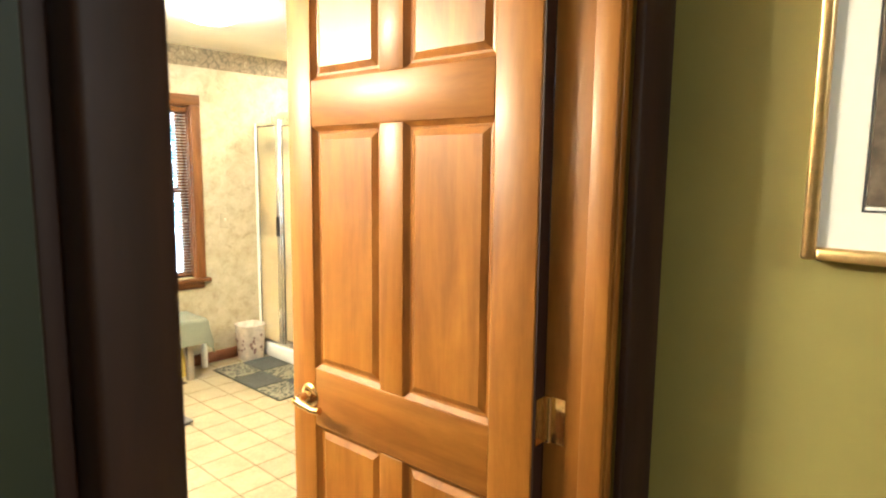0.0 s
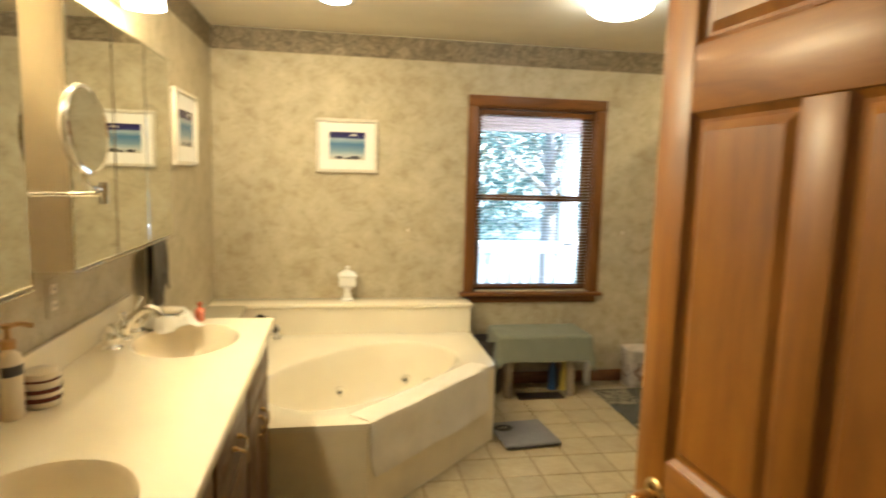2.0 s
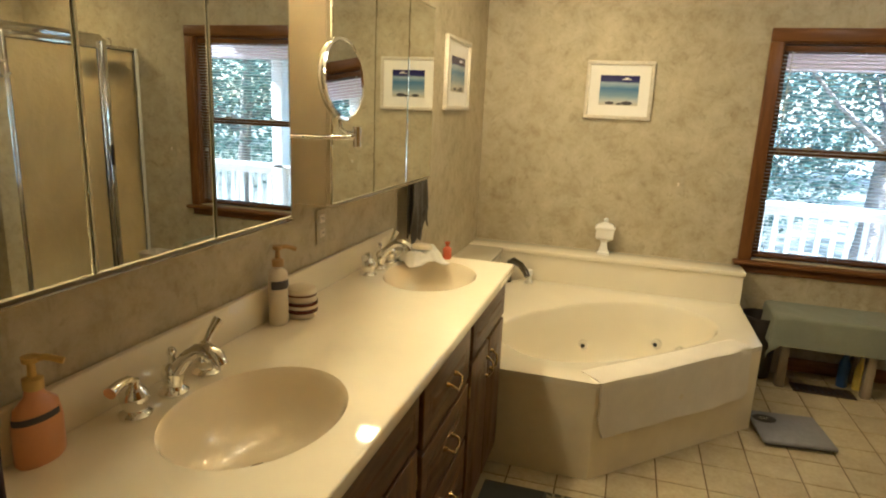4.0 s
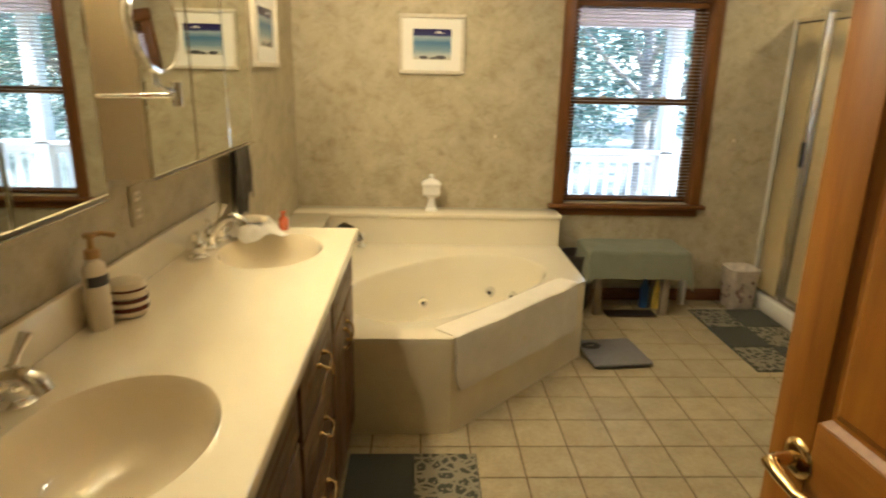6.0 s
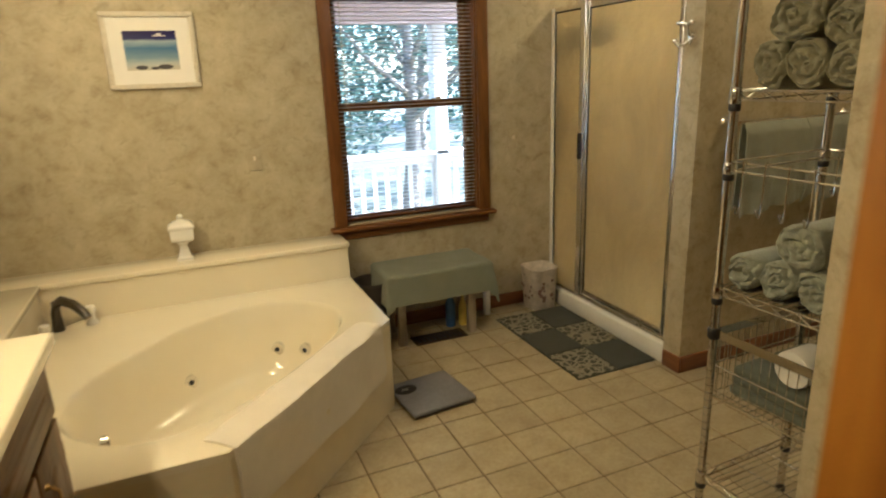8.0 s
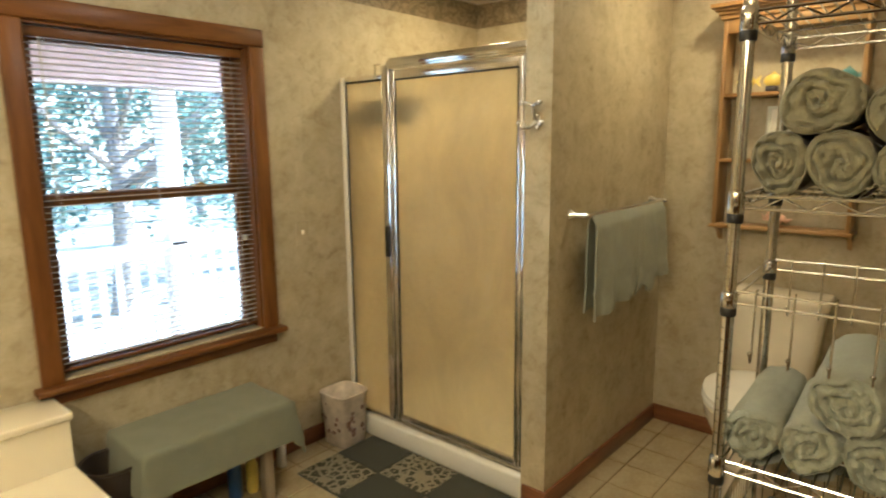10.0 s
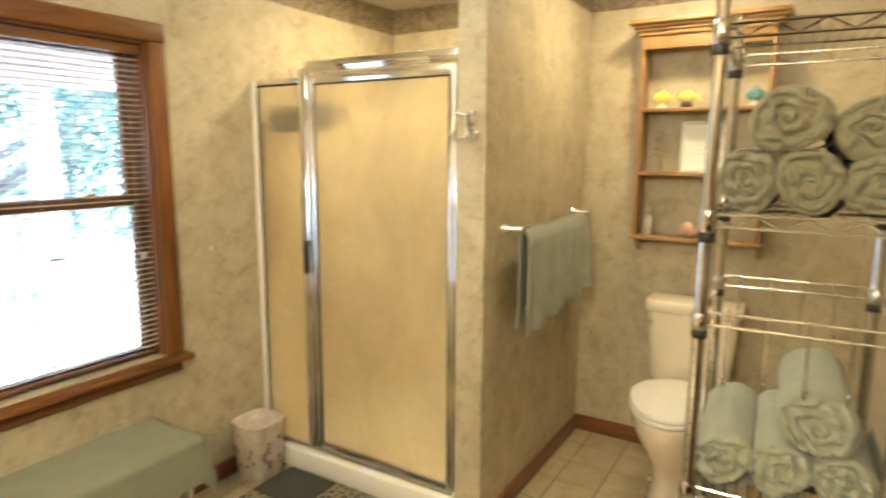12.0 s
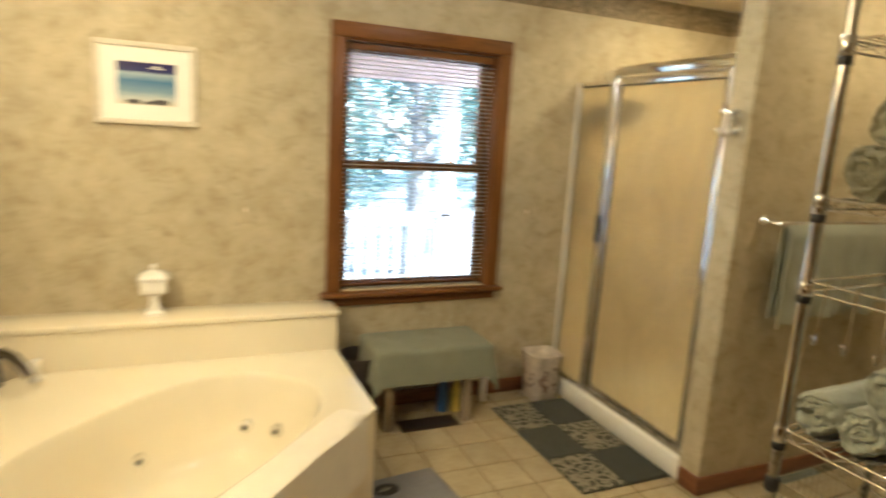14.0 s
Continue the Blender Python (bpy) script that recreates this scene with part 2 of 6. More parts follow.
M_IVORY = plain("almond_vitreous_china", (0.74, 0.67, 0.52), 0.12, vary=0.03, coat=0.4)
M_PLATE = plain("ivory_plastic", (0.52, 0.455, 0.33), 0.4, vary=0.04)
M_SLAT = slat_mat("pale_blind_slat", (0.82, 0.78, 0.70))
M_SAGE = cloth("sage_terry", (0.235, 0.222, 0.138))
M_SAGE2 = cloth("pale_sage_terry", (0.295, 0.308, 0.24))
M_CLOTH = cloth("sage_table_cloth", (0.205, 0.212, 0.145), vary=0.1)
M_CREAMT = cloth("cream_terry", (0.74, 0.68, 0.55), vary=0.08)
M_WHITET = cloth("white_washcloth", (0.78, 0.76, 0.70), vary=0.06)
M_DARKT = cloth("dark_grey_terry", (0.07, 0.06, 0.045))
M_MATDARK = cloth("slate_mat_cloth", (0.036, 0.038, 0.026), vary=0.2)
M_FERN = fern_mat()
M_GREY = plain("grey_scale_top", (0.165, 0.16, 0.165), 0.45, vary=0.1, scale=40)
M_BULB = glow("lit_glass_shade", (1.0, 0.80, 0.50), 1.6)
M_CAN = glow("lit_recessed_lens", (1.0, 0.84, 0.58), 2.2)
M_FRAME = plain("whitewashed_frame", (0.60, 0.55, 0.44), 0.5, vary=0.12, scale=40)
M_MATTE = plain("white_picture_mat", (0.80, 0.78, 0.72), 0.8, vary=0.02)
M_GOLD = plain("gilt_frame", (0.72, 0.52, 0.22), 0.35, 1.0, vary=0.15, scale=50)
M_DECK = plain("white_painted_rail", (0.80, 0.80, 0.78), 0.5, vary=0.04)
M_BOARD = wood("grey_deck_board", (0.16, 0.14, 0.12), (0.24, 0.21, 0.18), (0.32, 0.29, 0.25), (0.8, 9, 9), 0.8, 0.0)
M_SOFFIT = plain("mauve_porch_ceiling", (0.62, 0.52, 0.54), 0.7, vary=0.08)
M_BARK = plain("grey_bark", (0.24, 0.21, 0.18), 0.9, vary=0.35, scale=9, bumpy=0.8, bump_scale=25)
M_GRASS = plain("pale_yard", (0.24, 0.25, 0.20), 0.95, vary=0.2, scale=3)
M_LEAF = leaf_mat("green_leaf", (0.062, 0.108, 0.092), (0.115, 0.185, 0.155))
M_PINK = plain("peach_soap", (0.62, 0.28, 0.10), 0.3, vary=0.06)
M_PUMP = plain("yellow_pump", (0.62, 0.42, 0.10), 0.4, vary=0.05)
M_TANPUMP = plain("tan_pump", (0.45, 0.28, 0.10), 0.4, vary=0.05)
M_SOAP = plain("cream_soap", (0.78, 0.70, 0.52), 0.4, vary=0.03)
M_DRAIN = plain("tarnished_brass", (0.20, 0.15, 0.08), 0.35, 1.0, vary=0.3, scale=60)
M_RED = plain("red_soap", (0.55, 0.13, 0.045), 0.25, vary=0.05)
M_LOTION = plain("cream_bottle", (0.72, 0.64, 0.48), 0.35, vary=0.04)
M_STRIPE = plain("maroon_glaze", (0.09, 0.018, 0.016), 0.25, vary=0.1)
M_INK = plain("dark_label", (0.05, 0.045, 0.05), 0.5, vary=0.1)
M_SEPIA = plain("sepia_print", (0.10, 0.075, 0.05), 0.6, vary=0.6, scale=30)
M_YELLOW = plain("yellow_glaze", (0.70, 0.55, 0.08), 0.3, vary=0.15)
M_TEAL = plain("teal_glaze", (0.10, 0.24, 0.24), 0.3, vary=0.25, scale=50)
M_SHELL = plain("pink_shell", (0.66, 0.42, 0.30), 0.4, vary=0.15, scale=40)
M_BIN = plain("floral_bin", (0.67, 0.60, 0.51), 0.5, vary=0.25, scale=16)
M_PALEFRAME = plain("pale_frame", (0.62, 0.64, 0.58), 0.5, vary=0.05)


def seascape():
    """Print of a blue sea under a dark sky, with pale sand below."""
    mat, nt, b = nodes_of("seascape_print")
    tc = nt.nodes.new("ShaderNodeTexCoord")
    sep = nt.nodes.new("ShaderNodeSeparateXYZ")
    nt.links.new(tc.outputs["Generated"], sep.inputs[0])
    add = nt.nodes.new("ShaderNodeMath")
    add.operation = "MULTIPLY_ADD"
    nt.links.new(noise_tex(nt, coords(nt, (1, 1, 4)), 14, 3), add.inputs[0])
    add.inputs[1].default_value = 0.12
    nt.links.new(sep.outputs["Z"], add.inputs[2])
    c = ramp(nt, add.outputs[0], ((0.08, (0.55, 0.52, 0.42)), (0.22, (0.46, 0.5, 0.5)), (0.36, (0.21, 0.31, 0.40)),
                                  (0.62, (0.08, 0.18, 0.34)), (0.80, (0.33, 0.42, 0.5)), (0.86, (0.03, 0.035, 0.14)), (1.0, (0.025, 0.02, 0.10))))
    nt.links.new(c, b.inputs["Base Color"])
    b.inputs["Roughness"].default_value = 0.25
    return mat


M_SEA = seascape()

# ---------------------------------------------------------------- building blocks
BASE = {}


def thing(name, at, label, category, group="", kind=""):
    """An Empty at a thing's base; its parts are then given in world metres."""
    ob = new(name)
    ob.location = at
    ob.empty_display_size = 0.05
    BASE[ob] = Vector(at)
    return tagged(ob, label, category, group, kind)


def mesh_of(bm, name, smooth):
    bmesh.ops.recalc_face_normals(bm, faces=bm.faces)
    me = bpy.data.meshes.new(name)
    bm.to_mesh(me)
    bm.free()
    if smooth:
        for p in me.polygons:
            p.use_smooth = max(abs(p.normal.x), abs(p.normal.y), abs(p.normal.z)) < 0.9995
        me.set_sharp_from_angle(angle=radians(50))
    return me


def part(name, bm, material, parent, label="", smooth=True):
    base = BASE[parent]
    bmesh.ops.translate(bm, vec=-base, verts=bm.verts)
    ob = new(name, mesh_of(bm, name, smooth))
    ob.data.materials.append(material)
    ob.parent = parent
    BASE[ob] = base
    if label:
        ob["label"] = label
    return ob


def solo(name, bm, material, label="", category="", kind="", smooth=True, group=""):
    """A thing or piece of the setting that is one mesh, given in world metres."""
    ob = new(name, mesh_of(bm, name, smooth))
    ob.data.materials.append(material)
    BASE[ob] = Vector((0, 0, 0))
    return tagged(ob, label, category, group, kind)


def box(bm, x0, x1, y0, y1, z0, z1, bevel=0.0, seg=2):
    vs = [bm.verts.new((x, y, z)) for z in (z0, z1) for y in (y0, y1) for x in (x0, x1)]
    fs = [bm.faces.new([vs[i] for i in f]) for f in ((0, 2, 3, 1), (4, 5, 7, 6), (0, 1, 5, 4), (2, 6, 7, 3), (0, 4, 6, 2), (1, 3, 7, 5))]
    if bevel:
        es = list({e for f in fs for e in f.edges})
        bmesh.ops.bevel(bm, geom=es, offset=bevel, segments=seg, affect="EDGES", profile=0.5)
    return vs


def boxes(*rows, bevel=0.0):
    bm = bmesh.new()
    for r in rows:
        box(bm, *r, bevel=bevel)
    return bm


def rod(bm, p, q, r, seg=10, r2=None):
    p, q = Vector(p), Vector(q)
    d = q - p
    m = Matrix.Translation((p + q) / 2) @ d.to_track_quat("Z", "Y").to_matrix().to_4x4()
    bmesh.ops.create_cone(bm, cap_ends=True, segments=seg, radius1=r, radius2=r if r2 is None else r2, depth=d.length, matrix=m)


def tube(bm, pts, r, seg=8, radii=None):
    """A round bar through points."""
    pts = [Vector(p) for p in pts]
    rings, up = [], Vector((0.31, 0.17, 0.93))
    for i, p in enumerate(pts):
        d = (pts[min(i + 1, len(pts) - 1)] - pts[max(i - 1, 0)]).normalized()
        a = d.cross(up)
        if a.length < 0.05:
            a = d.cross(Vector((1, 0, 0)))
        a.normalize()
        b = d.cross(a)
        rr = radii[i] if radii else r
        rings.append([bm.verts.new(p + rr * (math.cos(t) * a + math.sin(t) * b)) for t in [2 * math.pi * k / seg for k in range(seg)]])
    for u, v in zip(rings, rings[1:]):
        for k in range(seg):
            bm.faces.new((u[k], u[(k + 1) % seg], v[(k + 1) % seg], v[k]))
    bm.faces.new(rings[0][::-1])
    bm.faces.new(rings[-1])


def lathe(bm, c, profile, seg=24, sx=1.0, sy=1.0, turn=0.0):
    """A turned body about the upright through c; profile rows of radius and height."""
    rings = []
    for r, z in profile:
        if r < 1e-5:
            rings.append([bm.verts.new((c[0], c[1], c[2] + z))])
        else:
            rings.append([bm.verts.new((c[0] + sx * r * math.cos(turn + 2 * math.pi * k / seg), c[1] + sy * r * math.sin(turn + 2 * math.pi * k / seg), c[2] + z)) for k in range(seg)])
    for u, v in zip(rings, rings[1:]):
        for k in range(seg):
            a, b2 = u[k % len(u)], u[(k + 1) % len(u)]
            c2, d = v[(k + 1) % len(v)], v[k % len(v)]
            f = [a]
            for w in (b2, c2, d):
                if w not in f:
                    f.append(w)
            if len(f) > 2:
                bm.faces.new(f)
    for ring in (rings[0], rings[-1]):
        if len(ring) > 2:
            bm.faces.new(ring)


def loft(bm, loops, cap_first=True, cap_last=True):
    rows = [[bm.verts.new(p) for p in lp] for lp in loops]
    n = len(rows[0])
    for u, v in zip(rows, rows[1:]):
        for k in range(n):
            bm.faces.new((u[k], u[(k + 1) % n], v[(k + 1) % n], v[k]))
    if cap_first:
        bm.faces.new(rows[0][::-1])
    if cap_last:
        bm.faces.new(rows[-1])
    return rows


def thicken(bm, t):
    """Give an open sheet a second skin t metres behind it, closed along its rim."""
    bm.normal_update()
    front = bm.verts[:]
    faces = bm.faces[:]
    rim = [e for e in bm.edges if len(e.link_faces) == 1]
    pair = {v: bm.verts.new(v.co - v.normal * t) for v in front}
    for f in faces:
        bm.faces.new([pair[v] for v in reversed(f.verts)])
    for e in rim:
        a, b = e.verts
        bm.faces.new((a, b, pair[b], pair[a]))


def turned_about(bm, verts_from, m):
    bm.verts.ensure_lookup_table()
    bmesh.ops.transform(bm, matrix=m, verts=bm.verts[verts_from:])

# ---------------------------------------------------------------- plan, in metres
XW, XE = 0.15, 4.33          # vanity wall, alcove wall
YN, YS = 4.70, 0.923         # window wall, entry wall
ZC = 2.35                    # ceiling
WX0, WX1, WZ0, WZ1 = 1.855, 2.705, 0.675, 1.935   # window opening
DX0, DX1, DZ = 0.745, 1.60, 2.05                   # door opening
AX, AY = 2.37, 2.242         # outer corner of the wall beside the rack
PX, PY0, PY1 = 3.19, 3.475, 3.59                   # partition between shower and toilet


def wall(name, *rows, mat=None):
    return solo(name, boxes(*rows), mat or M_PAPER, "mottled beige wallpapered wall" if mat is None else "olive green painted hall wall", "wall", "structure", False)


wall("wall_north", (0.0, WX0, YN, YN + 0.15, -0.05, ZC), (WX1, XE + 0.12, YN, YN + 0.15, -0.05, ZC), (WX0, WX1, YN, YN + 0.15, -0.05, WZ0), (WX0, WX1, YN, YN + 0.15, WZ1, ZC))
wall("wall_west", (0.0, XW, YS, YN, -0.05, ZC))
wall("wall_entry", (0.0, DX0, YS - 0.128, YS, -0.05, ZC), (DX1, AX, YS - 0.128, YS, -0.05, ZC), (DX0, DX1, YS - 0.128, YS, DZ, ZC))
wall("wall_alcove", (AX, AX + 0.12, YS - 0.128, AY, -0.05, ZC), (AX + 0.12, XE, AY - 0.12, AY, -0.05, ZC))
wall("wall_east", (XE, XE + 0.12, AY - 0.12, YN, -0.05, ZC))
wall("wall_partition", (PX, XE, PY0, PY1, -0.05, ZC))
HY = YS - 0.128
# Wall left of the door; its dimness is coloured in, unlike the olive side.
wall("wall_hall_dark", (-0.6, DX0 - 0.002, HY - 0.008, HY - 0.001, 0, ZC), mat=M_DARKGREEN)["label"] = "hall wall with its shade put into dark green"
wall("wall_hall_door", (DX1 + 0.002, 1.72, HY - 0.008, HY - 0.001, 0, ZC), (DX0 - 0.002, DX1 + 0.002, HY - 0.008, HY - 0.001, DZ + 0.002, ZC), mat=M_OLIVE)
wall("wall_hall_east", (1.725, 1.84, -2.6, HY - 0.009, -0.05, ZC), mat=M_OLIVE)
wall("wall_hall_west", (-0.72, -0.6, -2.6, HY - 0.009, -0.05, ZC), mat=M_OLIVE)
wall("wall_hall_south", (-0.72, 1.84, -2.72, -2.6, -0.05, ZC), mat=M_OLIVE)
solo("ceiling", boxes((-0.75, XE + 0.15, -2.75, YN + 0.15, ZC, ZC + 0.12)), M_CEIL, "cream textured flat ceiling", "ceiling", "structure", False)
floor = solo("floor", boxes((-0.75, XE + 0.15, -2.75, YN + 0.15, -0.16, -0.004)), M_GROUT, "cream square floor tiles with brown grout", "floor", "structure", False)
solo("floor_hall", boxes((-0.6, 1.72, -2.6, HY, -0.004, 0.004)), plain("brown_hall_carpet", (0.16, 0.12, 0.07), 0.95, vary=0.2, scale=80, bumpy=0.5), "brown hall carpet", "floor", "structure", False)

# wallpaper border under the ceiling
ZB0, ZB1 = 2.205, 2.343
T = 0.003
solo("trim_border", boxes(
    (XW + T, XE - T, YN - T, YN, ZB0, ZB1), (XW, XW + T, YS + T, YN - T, ZB0, ZB1), (XW + T, AX - T, YS, YS + T, ZB0, ZB1),
    (AX - T, AX, YS, AY, ZB0, ZB1), (AX - T, XE - T, AY, AY + T, ZB0, ZB1), (XE - T, XE, AY, PY0 - T, ZB0, ZB1),
    (PX - T, XE, PY0 - T, PY0, ZB0, ZB1), (PX - T, XE, PY1, PY1 + T, ZB0, ZB1),
    (XE - T, XE, PY1 + T, YN - T, ZB0, ZB1)), M_BORDER, "dark olive leaf scroll wallpaper border", "border", "structure", False)

# baseboards
HB, TB = 0.085, 0.014
solo("baseboard", boxes(
    (1.82, 3.17, YN - TB, YN, 0, HB), (PX - TB, PX, PY0 - TB, PY1 - 0.01, 0, HB), (PX, XE - TB, PY0 - TB, PY0, 0, HB),
    (XE - TB, XE, AY + TB, PY0, 0, HB), (AX - TB, XE, AY, AY + TB, 0, HB), (AX - TB, AX, YS, AY, 0, HB),
    (1.68, AX - TB, YS, YS + TB, 0, HB), bevel=0.004), M_BASE, "reddish brown wooden baseboard", "baseboard", "structure")


# ---------------------------------------------------------------- window
def build_window():
    w = thing("window_1", (2.28, YN, 0.6), "double hung window with cherry wood casing and raised blind", "window", "", "structure")
    y0 = YN - 0.022
    part("casing", boxes((1.79, 1.862, y0, YN, 0.665, 1.93), (2.698, 2.77, y0, YN, 0.665, 1.93), bevel=0.006), M_TRIM_V, w)
    part("casing_head", boxes((1.79, 2.77, y0 - 0.002, YN, 1.93, 2.003), bevel=0.006), M_TRIM_X, w)
    part("sill", boxes((1.765, 2.795, YN - 0.06, YN + 0.07, 0.643, 0.668), bevel=0.007), M_TRIM_X, w)
    part("apron", boxes((1.80, 2.76, YN - 0.018, YN, 0.592, 0.643), bevel=0.005), M_TRIM_X, w)
    part("jamb_liner", boxes((WX0, WX0 + 0.015, YN, YN + 0.15, 0.668, WZ1), (WX1 - 0.015, WX1, YN, YN + 0.15, 0.668, WZ1)), M_TRIM_V, w)
    part("head_liner", boxes((WX0, WX1, YN, YN + 0.15, WZ1 - 0.015, WZ1)), M_TRIM_X, w)
    a, b = WX0 + 0.016, WX1 - 0.016
    for nm, z0, z1, yy in (("upper_sash", 1.305, 1.915, YN + 0.105), ("lower_sash", 0.672, 1.335, YN + 0.068)):
        s = part(nm, boxes((a, a + 0.042, yy, yy + 0.034, z0, z1), (b - 0.042, b, yy, yy + 0.034, z0, z1), (a + 0.042, b - 0.042, yy, yy + 0.034, z0, z0 + 0.036), (a + 0.042, b - 0.042, yy, yy + 0.034, z1 - 0.036, z1), bevel=0.003), M_TRIM_V, w)
        g = part("pane", boxes((a + 0.04, b - 0.04, yy + 0.014, yy + 0.018, z0 + 0.034, z1 - 0.034)), M_PANE, s, smooth=False)
        g.visible_shadow = False
    for lx in (2.08, 2.47):
        part("sash_lock", boxes((lx - 0.025, lx + 0.025, YN + 0.055, YN + 0.085, 1.335, 1.35), (lx - 0.006, lx + 0.02, YN + 0.05, YN + 0.065, 1.345, 1.358), bevel=0.003), M_ANTIQUE, w)
    part("tilt_latch", boxes((2.655, 2.668, YN + 0.03, YN + 0.062, 1.085, 1.11), bevel=0.004), M_PLATE, w, "small ivory plastic latch")


build_window()


def build_blind():
    b = thing("window_blind", (2.28, YN + 0.035, 0.69), "pale open mini blind with level slats in window", "blind")
    x0, x1 = WX0 + 0.02, WX1 - 0.02
    part("headrail", boxes((x0, x1, YN + 0.02, YN + 0.048, 1.88, 1.915), bevel=0.003), M_TRIM_X, b)
    part("bottom_rail", boxes((x0, x1, YN + 0.024, YN + 0.046, 0.692, 0.704), bevel=0.003), M_TRIM_X, b)
    bm = bmesh.new()
    n = 4
    rows = []
    for i in range(n + 1):
        u = i / n - 0.5
        rows.append((0.0225 * u, -0.0022 * (4 * u * u)))
    for (ya, za), (yb, zb) in zip(rows, rows[1:]):
        vs = [bm.verts.new(p) for p in ((x0, ya, za), (x1, ya, za), (x1, yb, zb), (x0, yb, zb), (x0, ya, za + 0.0006), (x1, ya, za + 0.0006), (x1, yb, zb + 0.0006), (x0, yb, zb + 0.0006))]
        for f in ((0, 1, 2, 3), (4, 7, 6, 5), (0, 4, 5, 1), (3, 2, 6, 7)):
            bm.faces.new([vs[k] for k in f])
    me = mesh_of(bm, "slat", True)
    me.materials.append(M_SLAT)
    z = 0.722
    while z < 1.876:
        s = new("slat", me)
        s.parent = b
        s.matrix_local = Matrix.Translation((-2.28, 0, z - 0.69)) @ pose(0, 0, 0, -8)
        z += 0.0215
    for cx in (1.93, 2.28, 2.63):
        bm = bmesh.new()
        rod(bm, (cx, YN + 0.0225, 0.70), (cx, YN + 0.0225, 1.885), 0.0008, 5)
        part("ladder_cord", bm, M_SLAT, b)
    bm = bmesh.new()
    rod(bm, (1.915, YN + 0.012, 1.33), (1.915, YN + 0.012, 1.88), 0.003, 8)
    part("tilt_wand", bm, M_PLATE, b)


build_blind()

# ---------------------------------------------------------------- doorway and door
jamb = thing("door_frame", (1.19, YS - 0.06, 0), "dark wooden door frame, hall shade put into its colour", "door frame", "", "structure")
# Left jamb and casings hold the hall's shade in their colour.
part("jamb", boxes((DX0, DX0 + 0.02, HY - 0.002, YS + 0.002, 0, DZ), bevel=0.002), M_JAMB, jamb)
part("jamb", boxes((DX1 - 0.02, DX1, HY - 0.002, YS + 0.002, 0, DZ), bevel=0.002), M_DOOR_V, jamb)
part("head_jamb", boxes((DX0 + 0.02, DX1 - 0.02, HY - 0.002, YS + 0.002, DZ - 0.02, DZ), bevel=0.002), M_DOOR_V, jamb)
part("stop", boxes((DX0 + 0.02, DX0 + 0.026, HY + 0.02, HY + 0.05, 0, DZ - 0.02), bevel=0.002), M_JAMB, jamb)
part("stop", boxes((DX1 - 0.032, DX1 - 0.02, HY + 0.003, HY + 0.048, 0, DZ - 0.02), bevel=0.002), M_DOOR_V, jamb)
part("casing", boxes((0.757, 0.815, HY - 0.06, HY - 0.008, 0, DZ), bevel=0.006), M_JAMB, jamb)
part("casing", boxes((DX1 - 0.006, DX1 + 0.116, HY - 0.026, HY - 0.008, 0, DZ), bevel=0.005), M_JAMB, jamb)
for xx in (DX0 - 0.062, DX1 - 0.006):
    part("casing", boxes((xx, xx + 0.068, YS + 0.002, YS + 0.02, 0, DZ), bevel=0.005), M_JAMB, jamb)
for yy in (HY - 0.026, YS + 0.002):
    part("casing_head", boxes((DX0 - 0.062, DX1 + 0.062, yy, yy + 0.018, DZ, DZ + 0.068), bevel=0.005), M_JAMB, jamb)


